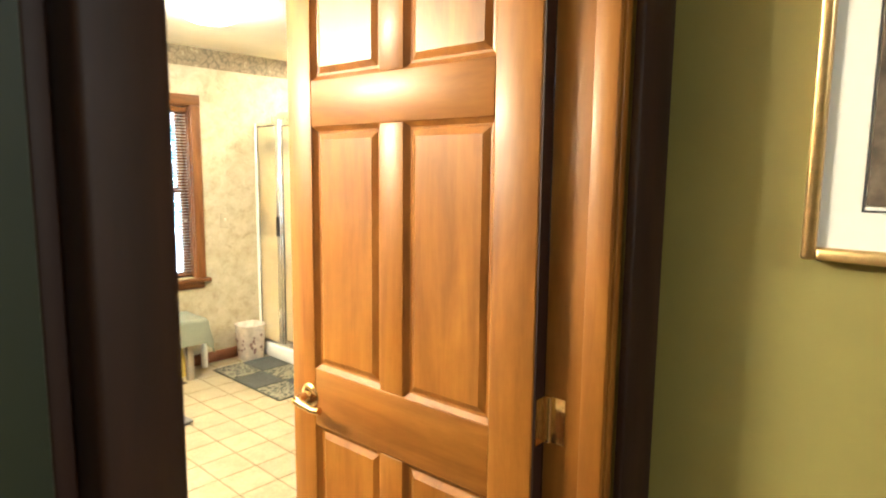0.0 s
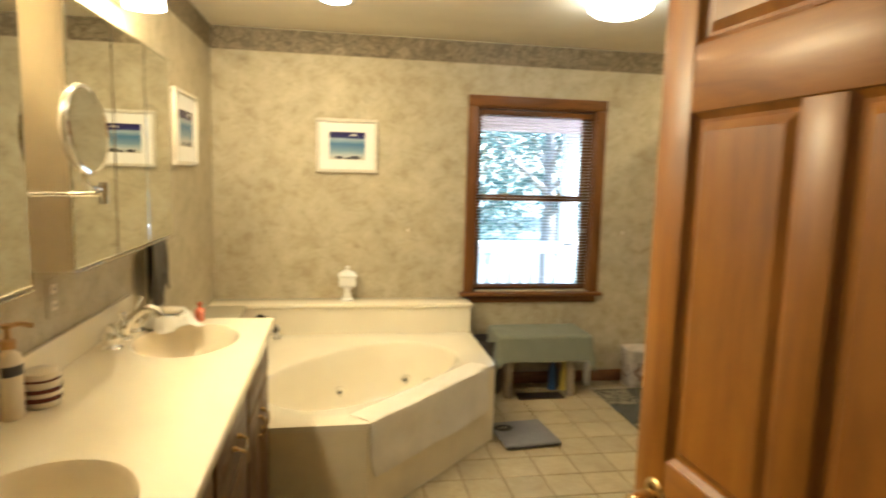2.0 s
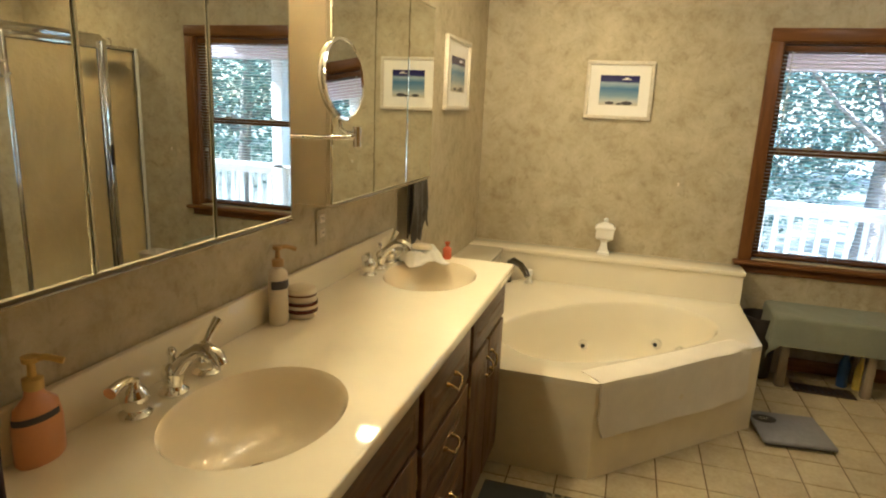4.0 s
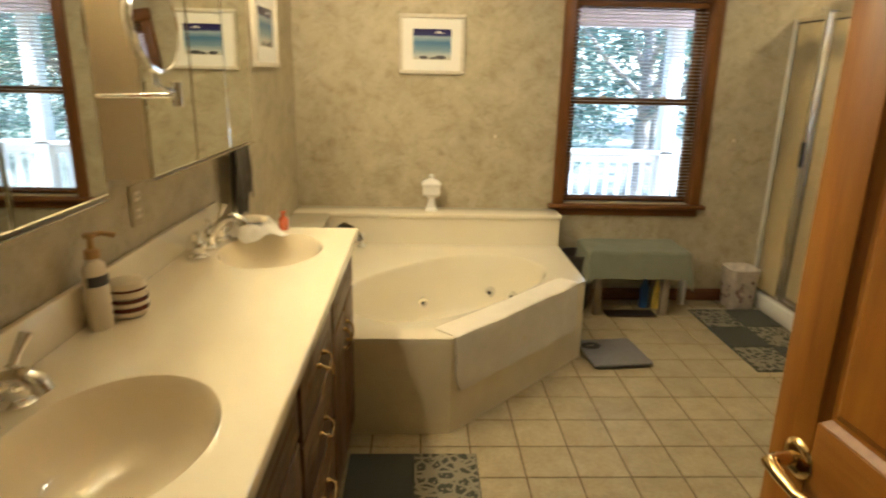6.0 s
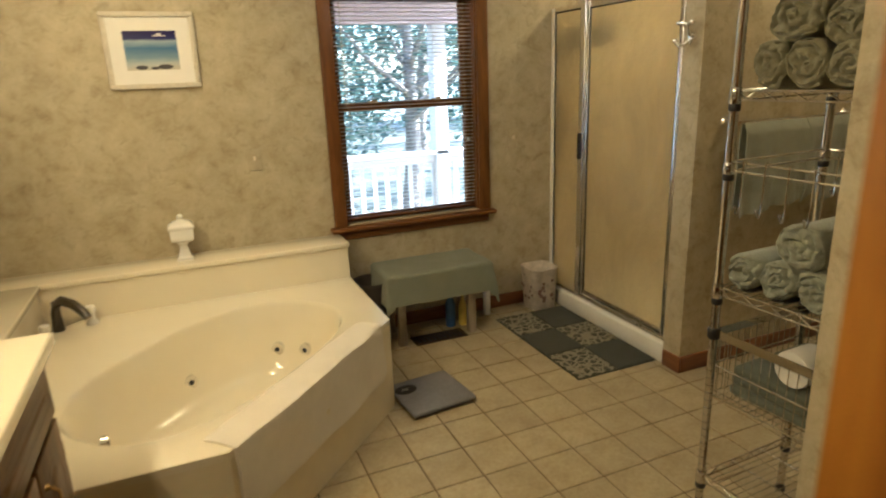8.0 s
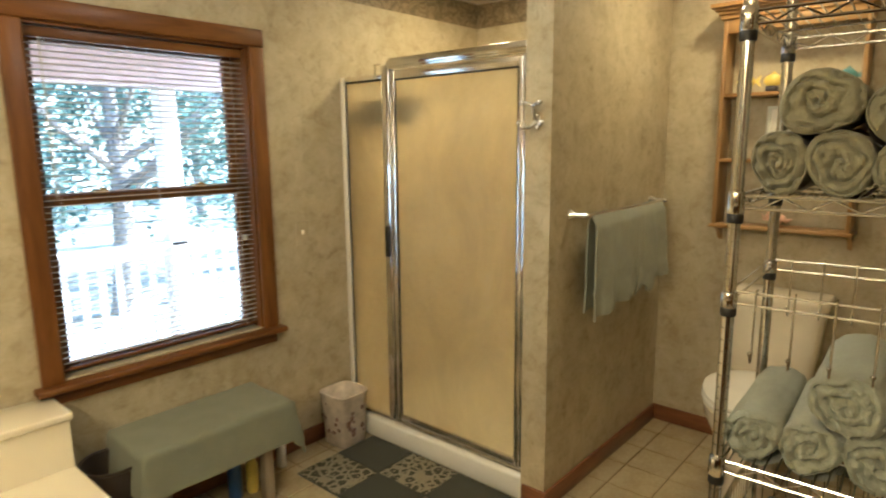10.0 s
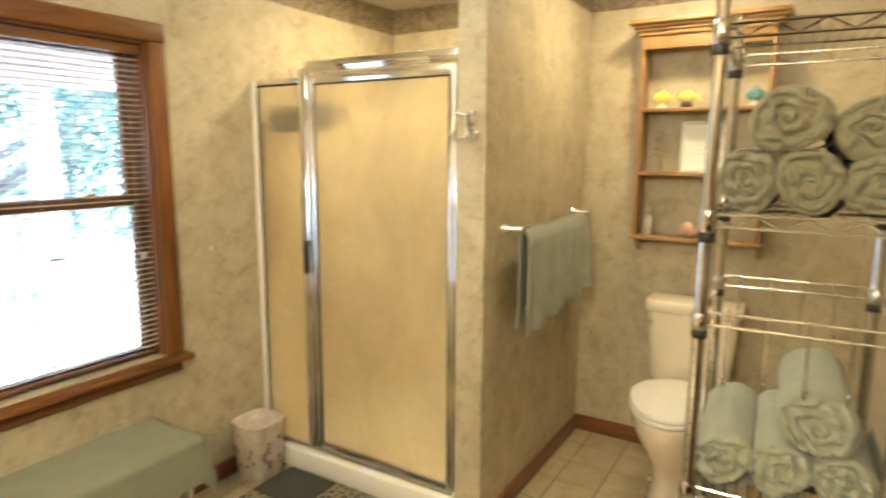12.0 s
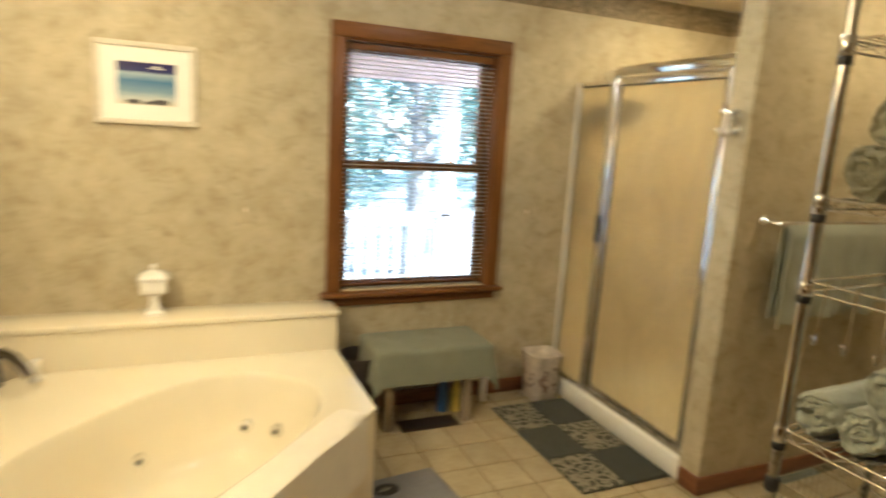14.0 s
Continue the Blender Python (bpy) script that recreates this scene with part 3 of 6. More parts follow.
def build_door():
    d = thing("door_1", (0, 0, 0), "open six panel honey stained wooden door with brass lever", "door", "", "structure")
    w, th = 0.79, 0.035
    st, pw, mu = 0.115, 0.232, 0.071
    zs = ((0.235, 0.835), (0.985, 1.582), (1.69, 1.905))
    y1, y2, y3, y4 = st + 0.049, st + 0.049 + pw, st + 0.049 + pw + mu, st + 0.049 + 2 * pw + mu
    part("stile", boxes((0, th, 0.065, y1, 0.008, 2.035), bevel=0.003), M_DOOR_V, d)
    # Thin dark strip painted for the shade on the hinge edge and gap.
    part("edge_shade_strip", boxes((0.002, th - 0.002, 0.0605, 0.0645, 0.01, 2.033)), M_JAMB, d, "dark strip standing in for shade on the door edge", smooth=False)
    part("stile", boxes((0, th, y4, w, 0.008, 2.035), bevel=0.003), M_DOOR_V, d)
    cuts = (0.008, 0.235, 0.835, 0.985, 1.582, 1.69, 1.905, 2.035)
    for i in range(0, 8, 2):
        part("rail", boxes((0.0005, th - 0.0005, y1, y4, cuts[i], cuts[i + 1]), bevel=0.002), M_DOOR_H, d)
    for z0, z1 in zs:
        part("mullion", boxes((0.001, th - 0.001, y2, y3, z0, z1), bevel=0.002), M_DOOR_V, d)
        for a, b in ((y1, y2), (y3, y4)):
            bm = bmesh.new()
            loops = []
            for inset, xx in ((0.0, 0.004), (0.010, 0.013), (0.016, 0.014), (0.030, 0.006), (0.034, 0.006)):
                loops.append([(xx, a + inset, z0 + inset), (xx, b - inset, z0 + inset), (xx, b - inset, z1 - inset), (xx, a + inset, z1 - inset)])
            loft(bm, loops, False, True)
            k = len(bm.verts)
            loft(bm, [[(th - p[0], p[1], p[2]) for p in lp] for lp in loops], False, True)
            part("panel", bm, M_DOOR_V, d, smooth=False)
    lv = part("rosette", bmesh_lathe_x(-0.004, w - 0.068, 0.91), M_BRASS, d, "polished brass rosette")
    bm = bmesh.new()
    tube(bm, [(-0.004, w - 0.068, 0.91), (-0.035, w - 0.068, 0.91), (-0.05, w - 0.075, 0.91), (-0.052, w - 0.10, 0.908), (-0.05, w - 0.14, 0.902), (-0.047, w - 0.165, 0.906)], 0.009, 12, [0.012, 0.010, 0.011, 0.010, 0.008, 0.009])
    part("lever", bm, M_BRASS, lv)
    bm = bmesh.new()
    tube(bm, [(th, w - 0.068, 0.91), (th + 0.04, w - 0.068, 0.91), (th + 0.05, w - 0.10, 0.908), (th + 0.047, w - 0.16, 0.905)], 0.009, 12)
    part("lever", bm, M_BRASS, d, "polished brass lever")
    part("latch_plate", boxes((0.006, th - 0.006, w, w + 0.002, 0.88, 0.94)), M_BRASS, d)
    for hz in (0.25, 1.02, 1.83):
        bm = bmesh.new()
        rod(bm, (th + 0.004, 0.052, hz - 0.045), (th + 0.004, 0.052, hz + 0.045), 0.007, 12)
        box(bm, 0.004, th, 0.0575, 0.06, hz - 0.045, hz + 0.045)
        part("hinge", bm, M_BRASS, d, "brass butt hinge")
    d.matrix_world = pose(DX1 - 0.058, 0.860, 0, 0, 0, 2.5)


def bmesh_lathe_x(x, y, z):
    bm = bmesh.new()
    lathe(bm, (0, 0, 0), ((0.0, 0.008), (0.02, 0.008), (0.03, 0.004), (0.032, 0.0)), 24)
    bmesh.ops.transform(bm, matrix=Matrix.Translation((x + 0.004, y, z)) @ pose(0, 0, 0, 0, -90, 0), verts=bm.verts)
    return bm


build_door()

# strike side leaf on the jamb, seen when the door stands open
tagged(solo("jamb_hinge", boxes((DX1 - 0.0225, DX1 - 0.0195, YS - 0.045, YS - 0.002, 0.975, 1.065), bevel=0.001), M_BRASS), "brass hinge leaf screwed to door jamb", "hinge")
tagged(solo("jamb_hinge", boxes((DX1 - 0.0225, DX1 - 0.0195, YS - 0.045, YS - 0.002, 1.785, 1.875), bevel=0.001), M_BRASS), "brass hinge leaf screwed to door jamb", "hinge")

# ---------------------------------------------------------------- tub
OUT = [(0.37, 3.06), (1.065, 3.06), (1.806, 3.81), (1.806, 4.49), (0.52, 4.49), (0.37, 4.34)]
UC = Vector((1.10, 3.765))
UD, VD = Vector((0.7071, 0.7071)), Vector((-0.7071, 0.7071))


def ray_polygon(c, d, poly):
    best = None
    for (ax, ay), (bx, by) in zip(poly, poly[1:] + poly[:1]):
        ex, ey = bx - ax, by - ay
        den = d[0] * ey - d[1] * ex
        if abs(den) < 1e-9:
            continue
        s = ((ax - c[0]) * ey - (ay - c[1]) * ex) / den
        u = ((ax - c[0]) * d[1] - (ay - c[1]) * d[0]) / den
        if s > 0 and -1e-6 <= u <= 1 + 1e-6 and (best is None or s < best):
            best = s
    return best


def basin_point(a, k, z):
    ca, sa = math.cos(a), math.sin(a)
    u = 0.63 * math.copysign(abs(ca) ** 0.8, ca) * k
    v = (0.385 if sa > 0 else 0.345) * math.copysign(abs(sa) ** 0.8, sa) * k
    p = UC + UD * u + VD * v
    return (p.x, p.y, z)


def build_tub():
    t = thing("corner_bathtub", (1.0, 3.8, 0), "ivory corner whirlpool bathtub with raised ledge", "bathtub")
    n = 96
    angs = [2 * math.pi * k / n for k in range(n)]
    rim = [basin_point(a, 1.0, 0.435) for a in angs]
    outer = []
    for p in rim:
        d = (p[0] - UC.x, p[1] - UC.y)
        s = ray_polygon((UC.x, UC.y), d, OUT)
        outer.append([UC.x + d[0] * s, UC.y + d[1] * s, 0.435])
    for cx, cy in OUT:
        k = min(range(n), key=lambda i: (outer[i][0] - cx) ** 2 + (outer[i][1] - cy) ** 2)
        outer[k][0], outer[k][1] = cx, cy
    bm = bmesh.new()
    loops = [[(p[0], p[1], 0.41) for p in outer], [tuple(p) for p in outer], rim]
    for k, z in ((0.985, 0.430), (0.97, 0.415), (0.93, 0.33), (0.88, 0.22), (0.82, 0.13), (0.74, 0.09), (0.5, 0.078), (0.2, 0.075)):
        loops.append([basin_point(a, k, z) for a in angs])
    loft(bm, loops, False, True)
    part("shell", bm, M_TUB, t)
    part("ledge", boxes((XW, 1.815, 4.48, YN - 0.001, 0.605, 0.632), (XW, 0.385, 3.085, 4.48, 0.605, 0.632), bevel=0.006), M_TUB, t)
    part("ledge_riser", boxes((XW, 1.806, 4.492, YN - 0.002, 0.40, 0.605), (XW, 0.368, 3.09, 4.492, 0.40, 0.605)), M_TUB, t, smooth=False)
    th = 0.018
    part("front_panel", boxes((0.50, 1.065, 3.06, 3.06 + th, 0.0, 0.41)), M_LAM, t, smooth=False)
    bm = bmesh.new()
    e = Vector((1.806 - 1.065, 3.81 - 3.06, 0)).normalized()
    nrm = Vector((e.y, -e.x, 0))
    a, b = Vector((1.065, 3.06, 0)), Vector((1.806, 3.81, 0))
    ins = -nrm * th
    loft(bm, [[a, b, b + ins, a + ins], [v + Vector((0, 0, 0.41)) for v in (a, b, b + ins, a + ins)]])
    part("diagonal_panel", bm, M_LAM, t, smooth=False)
    part("side_panel", boxes((1.806 - th, 1.806, 3.81, YN - 0.003, 0.0, 0.41)), M_LAM, t, smooth=False)
    for ang, z in ((1.42, 0.20), (0.39, 0.21), (0.02, 0.21), (2.2, 0.2)):
        k = 0.91 if z > 0.21 else 0.885
        p = Vector(basin_point(ang, k - 0.012, z))
        q = Vector(basin_point(ang, k - 0.06, z))
        d = (q - p).normalized()
        bm = bmesh.new()
        rod(bm, p - d * 0.03, p + d * 0.010, 0.036, 20, 0.031)
        j = part("jet", bm, M_CHROME, t, "chrome whirlpool jet")
        bm = bmesh.new()
        rod(bm, p + d * 0.008, p + d * 0.0125, 0.012, 14)
        part("nozzle", bm, M_BLACK, j)
    bm = bmesh.new()
    lathe(bm, (1.0, 3.66, 0.076), ((0, 0.006), (0.02, 0.006), (0.03, 0.0)), 20)
    part("drain", bm, M_CHROME, t)


build_tub()


def build_tub_filler():
    f = thing("tub_faucet", (0.47, 4.36, 0.435), "dark chrome arched tub spout with white lever handles", "faucet")
    bm = bmesh.new()
    tube(bm, [(0.44, 4.39, 0.435), (0.44, 4.39, 0.52), (0.45, 4.38, 0.565), (0.48, 4.35, 0.585), (0.53, 4.30, 0.575), (0.57, 4.26, 0.545), (0.585, 4.245, 0.52)], 0.02, 14, [0.026, 0.02, 0.02, 0.021, 0.021, 0.019, 0.017])
    part("spout", bm, plain("dark_chrome", (0.12, 0.11, 0.1), 0.12, 1.0), f)
    for hx, hy in ((0.42, 4.24), (0.57, 4.42)):
        bm = bmesh.new()
        lathe(bm, (hx, hy, 0.435), ((0.028, 0), (0.028, 0.01), (0.018, 0.02), (0.016, 0.05), (0.024, 0.06), (0.02, 0.085), (0, 0.09)), 18)
        part("handle", bm, M_WHITE, f, "white handle")


build_tub_filler()


def draped(name, mat, path, along, width, label, category, thick=0.012, wavy=0.004, seed=1):
    """A towel that follows a path of points and runs for a width along a direction."""
    bm = bmesh.new()
    along = Vector(along).normalized()
    n = 44
    rows = []
    for i, p in enumerate(path):
        p = Vector(p)
        row = []
        inset = 0.07 if i == len(path) - 1 else 0.025 if i == len(path) - 2 else 0.0
        for k in range(n + 1):
            s = k / n
            q = p + along * (s - 0.5) * width * (1 - inset)
            q += along * 0.008 * noise.noise(Vector((i * 0.6, k // 12, seed)))
            h = noise.noise(Vector((s * 5, i * 0.45, seed * 7.3))) * wavy
            fuzz = 0.0016 * noise.noise(q * 90)
            row.append(q + Vector((h + fuzz, -h - fuzz, 0.35 * h + fuzz)))
        rows.append(row)
    grid = [[bm.verts.new(q) for q in r] for r in rows]
    for u, v in zip(grid, grid[1:]):
        for k in range(n):
            bm.faces.new((u[k], u[k + 1], v[k + 1], v[k]))
    bmesh.ops.recalc_face_normals(bm, faces=bm.faces)
    thicken(bm, thick)
    return solo(name, bm, mat, label, category)


e = Vector((0.741, 0.75, 0)).normalized()
nr = Vector((e.y, -e.x, 0))
mid = Vector((1.435, 3.435, 0))
prof = [(-0.135, 0.415), (-0.125, 0.434), (-0.10, 0.444), (-0.05, 0.445), (-0.01, 0.4445), (0.008, 0.436), (0.0125, 0.40), (0.012, 0.34), (0.012, 0.28), (0.0125, 0.22), (0.013, 0.185)]
draped("bath_towel", M_CREAMT, [mid + nr * a + Vector((0, 0, z)) - e * 0.03 for a, z in prof], e, 0.95, "cream towel draped over tub edge", "towel", 0.013, 0.013)


def build_urn():
    u = thing("tissue_holder", (1.0, 4.60, 0.632), "white pedestal box with pointed lid on tub ledge", "ornament")
    q = math.pi / 4
    bm = bmesh.new()
    lathe(bm, (1.0, 4.60, 0.632), ((0.042, 0), (0.044, 0.012), (0.034, 0.02), (0.024, 0.05), (0.02, 0.07), (0.03, 0.085)), 4, turn=q)
    part("pedestal", bm, M_WHITE, u, smooth=False)
    bm = bmesh.new()
    lathe(bm, (1.0, 4.60, 0.632), ((0.030, 0.085), (0.058, 0.098), (0.061, 0.112), (0.061, 0.15), (0.069, 0.155), (0.069, 0.163)), 4, turn=q)
    part("box", bm, M_WHITE, u, smooth=False)
    bm = bmesh.new()
    lathe(bm, (1.0, 4.60, 0.632), ((0.066, 0.163), (0.05, 0.178), (0.02, 0.188), (0.012, 0.192)), 4, turn=q)
    lathe(bm, (1.0, 4.60, 0.632), ((0.006, 0.19), (0.013, 0.2), (0.01, 0.212), (0, 0.218)), 14)
    part("lid", bm, M_WHITE, u)
    u.scale = (1.25, 1.25, 1.07)


build_urn()

# ---------------------------------------------------------------- vanity
CT = 0.887
SINKS = (1.67, 2.775)


def build_counter():
    c = thing("vanity_counter", (0.42, 2.0, 0.855), "cream cultured marble double sink vanity countertop", "countertop")
    x0, x1, ya, yb = XW, 0.697, YS + 0.005, 3.078
    bm = bmesh.new()
    n = 64

    def slab(y0, y1):
        bm.faces.new([bm.verts.new(p) for p in ((x0, y0, CT), (x1 - 0.006, y0, CT), (x1 - 0.006, y1, CT), (x0, y1, CT))])

    edges = [ya]
    for sy in SINKS:
        edges += [sy - 0.27, sy + 0.27]
    edges.append(yb)
    for i in (0, 2, 4):
        slab(edges[i], edges[i + 1])
    for sy in SINKS:
        cx, rx, ry = 0.437, 0.168, 0.215
        rect = [(x0, sy - 0.27), (x1 - 0.006, sy - 0.27), (x1 - 0.006, sy + 0.27), (x0, sy + 0.27)]
        inner = [(cx + rx * math.cos(2 * math.pi * k / n), sy + ry * math.sin(2 * math.pi * k / n)) for k in range(n)]
        outer = []
        for p in inner:
            d = (p[0] - cx, p[1] - sy)
            s = ray_polygon((cx, sy), d, rect)
            outer.append([cx + d[0] * s, sy + d[1] * s])
        for q in rect:
            k = min(range(n), key=lambda i: (outer[i][0] - q[0]) ** 2 + (outer[i][1] - q[1]) ** 2)
            outer[k] = list(q)
        loft(bm, [[(p[0], p[1], CT) for p in outer], [(p[0], p[1], CT) for p in inner]], False, False)
        bs = bmesh.new()
        loops = []
        for k, z in ((1.0, CT), (0.985, CT - 0.004), (0.96, CT - 0.015), (0.92, CT - 0.04), (0.84, CT - 0.08), (0.70, CT - 0.115), (0.45, CT - 0.135), (0.16, CT - 0.142)):
            loops.append([(cx + (p[0] - cx) * k, sy + (p[1] - sy) * k, z) for p in inner])
        loft(bs, loops, False, True)
        s = part("sink_basin", bs, M_BASIN, c, "tan oval sink basin")
        bs = bmesh.new()
        lathe(bs, (cx, sy, CT - 0.143), ((0.032, 0.0), (0.031, 0.005), (0.022, 0.006), (0.02, 0.003), (0.017, 0.010), (0, 0.012)), 24)
        part("drain", bs, M_DRAIN, s, "tarnished dark brass drain")
    bmesh.ops.remove_doubles(bm, verts=bm.verts, dist=0.0002)
    part("top", bm, M_MARBLE, c, smooth=False)
    part("front_edge", boxes((x1 - 0.03, x1, ya, yb, 0.852, CT - 0.0005), bevel=0.005), M_MARBLE, c)
    part("end_edge", boxes((x0, x1 - 0.03, yb - 0.025, yb, 0.852, CT - 0.0008)), M_MARBLE, c)
    part("backsplash", boxes((XW + 0.001, XW + 0.02, ya, yb + 0.002, CT - 0.001, CT + 0.098), bevel=0.004), M_MARBLE, c)


build_counter()


def bail(bm, x, y, z, w=0.04):
    """A drooping pull between two studs."""
    for s in (-1, 1):
        lathe_x(bm, x, y + s * w, z, 0.009, 0.012)
    tube(bm, [(x + 0.012, y - w, z), (x + 0.026, y - w * 0.95, z - 0.006), (x + 0.03, y - w * 0.5, z - 0.02), (x + 0.031, y, z - 0.014), (x + 0.03, y + w * 0.5, z - 0.02), (x + 0.026, y + w * 0.95, z - 0.006), (x + 0.012, y + w, z)], 0.004, 8)


def lathe_x(bm, x, y, z, r, h):
    rod(bm, (x, y, z), (x + h, y, z), r, 14, r * 0.7)


def raised_front(x, y0, y1, z0, z1, arch=0.0):
    """A door or drawer front with a raised field; arch lifts the top of the field."""
    bm = bmesh.new()
    box(bm, x, x + 0.018, y0, y1, z0, z1, 0.004)
    f = min(0.05, 0.28 * (z1 - z0))
    m = 16

    def outline(i, xx):
        a, b, c, d = y0 + f + i, y1 - f - i, z0 + f + i, z1 - f - i
        pts = [(xx, a, c), (xx, b, c)]
        for k in range(m + 1):
            s = k / m
            pts.append((xx, b + (a - b) * s, d - arch + arch * math.sin(math.pi * s) ** 0.7))
        return pts

    loft(bm, [outline(0, x + 0.0185), outline(0.004, x + 0.012), outline(0.010, x + 0.012), outline(0.022, x + 0.0215)], False, True)
    return bm


def build_vanity_unit(y0, y1, kind):
    u = thing("vanity_cabinet", (0.41, (y0 + y1) / 2, 0), "brown oak %s vanity base cabinet" % ("three drawer" if kind == "drawers" else "arched two door"), "cabinet", "vanity cabinets along the wall")
    part("body", boxes((XW, 0.655, y0, y1, 0.09, 0.72), (0.635, 0.655, y0, y1, 0.72, 0.852), (XW, 0.635, y0, y0 + 0.015, 0.72, 0.852), (XW, 0.635, y1 - 0.015, y1, 0.72, 0.852), (XW, 0.60, y0, y1, 0.0, 0.09)), M_OAK, u, smooth=False)
    x = 0.656
    if kind == "drawers":
        zs = ((0.645, 0.825), (0.445, 0.63), (0.245, 0.43), (0.105, 0.23))
        for z0, z1 in zs:
            d = part("drawer", raised_front(x, y0 + 0.018, y1 - 0.018, z0, z1), M_OAK_H, u)
            bm = bmesh.new()
            bail(bm, x + 0.019, (y0 + y1) / 2, (z0 + z1) / 2 + 0.01)
            part("handle", bm, M_ANTIQUE, d, "antique brass bail handle")
    else:
        part("false_front", raised_front(x, y0 + 0.02, y1 - 0.02, 0.69, 0.825), M_OAK_H, u)
        ym = (y0 + y1) / 2
        for a, b, hy in ((y0 + 0.02, ym - 0.006, ym - 0.035), (ym + 0.006, y1 - 0.02, ym + 0.035)):
            d = part("door", raised_front(x, a, b, 0.11, 0.675, 0.035), M_OAK, u)
            bm = bmesh.new()
            for s in (-1, 1):
                lathe_x(bm, x + 0.019, hy, 0.58 + s * 0.035, 0.008, 0.01)
            tube(bm, [(x + 0.028, hy, 0.615), (x + 0.042, hy + 0.003, 0.60), (x + 0.045, hy - 0.004, 0.58), (x + 0.042, hy + 0.003, 0.56), (x + 0.028, hy, 0.545)], 0.004, 8)
            part("handle", bm, M_ANTIQUE, d, "antique brass pull")
            for hz in (0.2, 0.58):
                bm = bmesh.new()
                yy = a - 0.003 if hy < ym else b + 0.003
                rod(bm, (x + 0.014, yy, hz - 0.02), (x + 0.014, yy, hz + 0.02), 0.004, 8)
                part("hinge", bm, M_ANTIQUE, d)


build_vanity_unit(2.495, 3.052, "doors")
build_vanity_unit(2.0, 2.495, "drawers")
build_vanity_unit(1.42, 2.0, "doors")
build_vanity_unit(YS + 0.005, 1.42, "drawers")


def build_faucet(y):
    f = thing("sink_faucet", (0.235, y, CT), "chrome widespread sink faucet with two lever handles", "faucet", "sink faucets on the vanity")
    bm = bmesh.new()
    lathe(bm, (0.233, y, CT), ((0.03, 0), (0.03, 0.006), (0.022, 0.012), (0.020, 0.025), (0.024, 0.045), (0.02, 0.06), (0.008, 0.068), (0.007, 0.082), (0.011, 0.09), (0.007, 0.1), (0, 0.102)), 22)
    part("base", bm, M_CHROME, f)
    bm = bmesh.new()
    tube(bm, [(0.233, y, CT + 0.035), (0.25, y, CT + 0.06), (0.27, y, CT + 0.085), (0.297, y, CT + 0.105), (0.322, y, CT + 0.11), (0.343, y, CT + 0.10), (0.352, y, CT + 0.082)], 0.014, 14, [0.016, 0.017, 0.015, 0.014, 0.015, 0.016, 0.015])
    part("spout", bm, M_CHROME, f)
    for s in (-1, 1):
        hy = y + s * 0.105
        bm = bmesh.new()
        lathe(bm, (0.233, hy, CT), ((0.03, 0), (0.031, 0.006), (0.022, 0.012), (0.02, 0.018), (0.027, 0.032), (0.027, 0.045), (0.02, 0.058), (0.012, 0.066), (0.011, 0.076), (0, 0.08)), 22)
        h = part("handle_base", bm, M_CHROME, f)
        bm = bmesh.new()
        if s < 0:
            tube(bm, [(0.233, hy, CT + 0.072), (0.240, hy - 0.02, CT + 0.085), (0.248, hy - 0.05, CT + 0.088), (0.253, hy - 0.075, CT + 0.084)], 0.008, 12, [0.008, 0.008, 0.010, 0.012])
        else:
            tube(bm, [(0.233, hy, CT + 0.072), (0.235, hy + 0.012, CT + 0.088), (0.240, hy + 0.026, CT + 0.106), (0.244, hy + 0.036, CT + 0.12)], 0.008, 12, [0.008, 0.008, 0.010, 0.012])
        part("lever", bm, M_CHROME, h)


for sy in SINKS:
    build_faucet(sy)


def build_medicine(y0, y1):
    c = thing("medicine_cabinet", (0.23, (y0 + y1) / 2, 1.205), "beige medicine cabinet with three mirrored doors", "cabinet", "mirrored medicine cabinets")
    part("body", boxes((XW, 0.293, y0, y1, 1.207, 1.872), bevel=0.002), M_CAB, c)
    w = (y1 - y0) / 3
    for k in range(3):
        a, b = y0 + k * w, y0 + (k + 1) * w
        d = part("door", boxes((0.294, 0.304, a + 0.002, b - 0.002, 1.212, 1.868), bevel=0.001), M_CAB, c)
        bm = bmesh.new()
        loops = []
        for i, xx in ((0.0, 0.304), (0.001, 0.3085), (0.005, 0.3095)):
            loops.append([(xx, a + 0.002 + i, 1.212 + i), (xx, b - 0.002 - i, 1.212 + i), (xx, b - 0.002 - i, 1.868 - i), (xx, a + 0.002 + i, 1.868 - i)])
        loft(bm, loops, False, True)
        part("mirror", bm, M_MIRROR, d, "bevelled mirror", smooth=False)
    for zz in (1.205, 1.868):
        part("trim_strip", boxes((0.294, 0.3125, y0 + 0.003, y1 - 0.003, zz - 0.0015, zz + 0.0015)), M_CHROME, c)


build_medicine(1.135, 2.025)
build_medicine(2.235, 3.125)


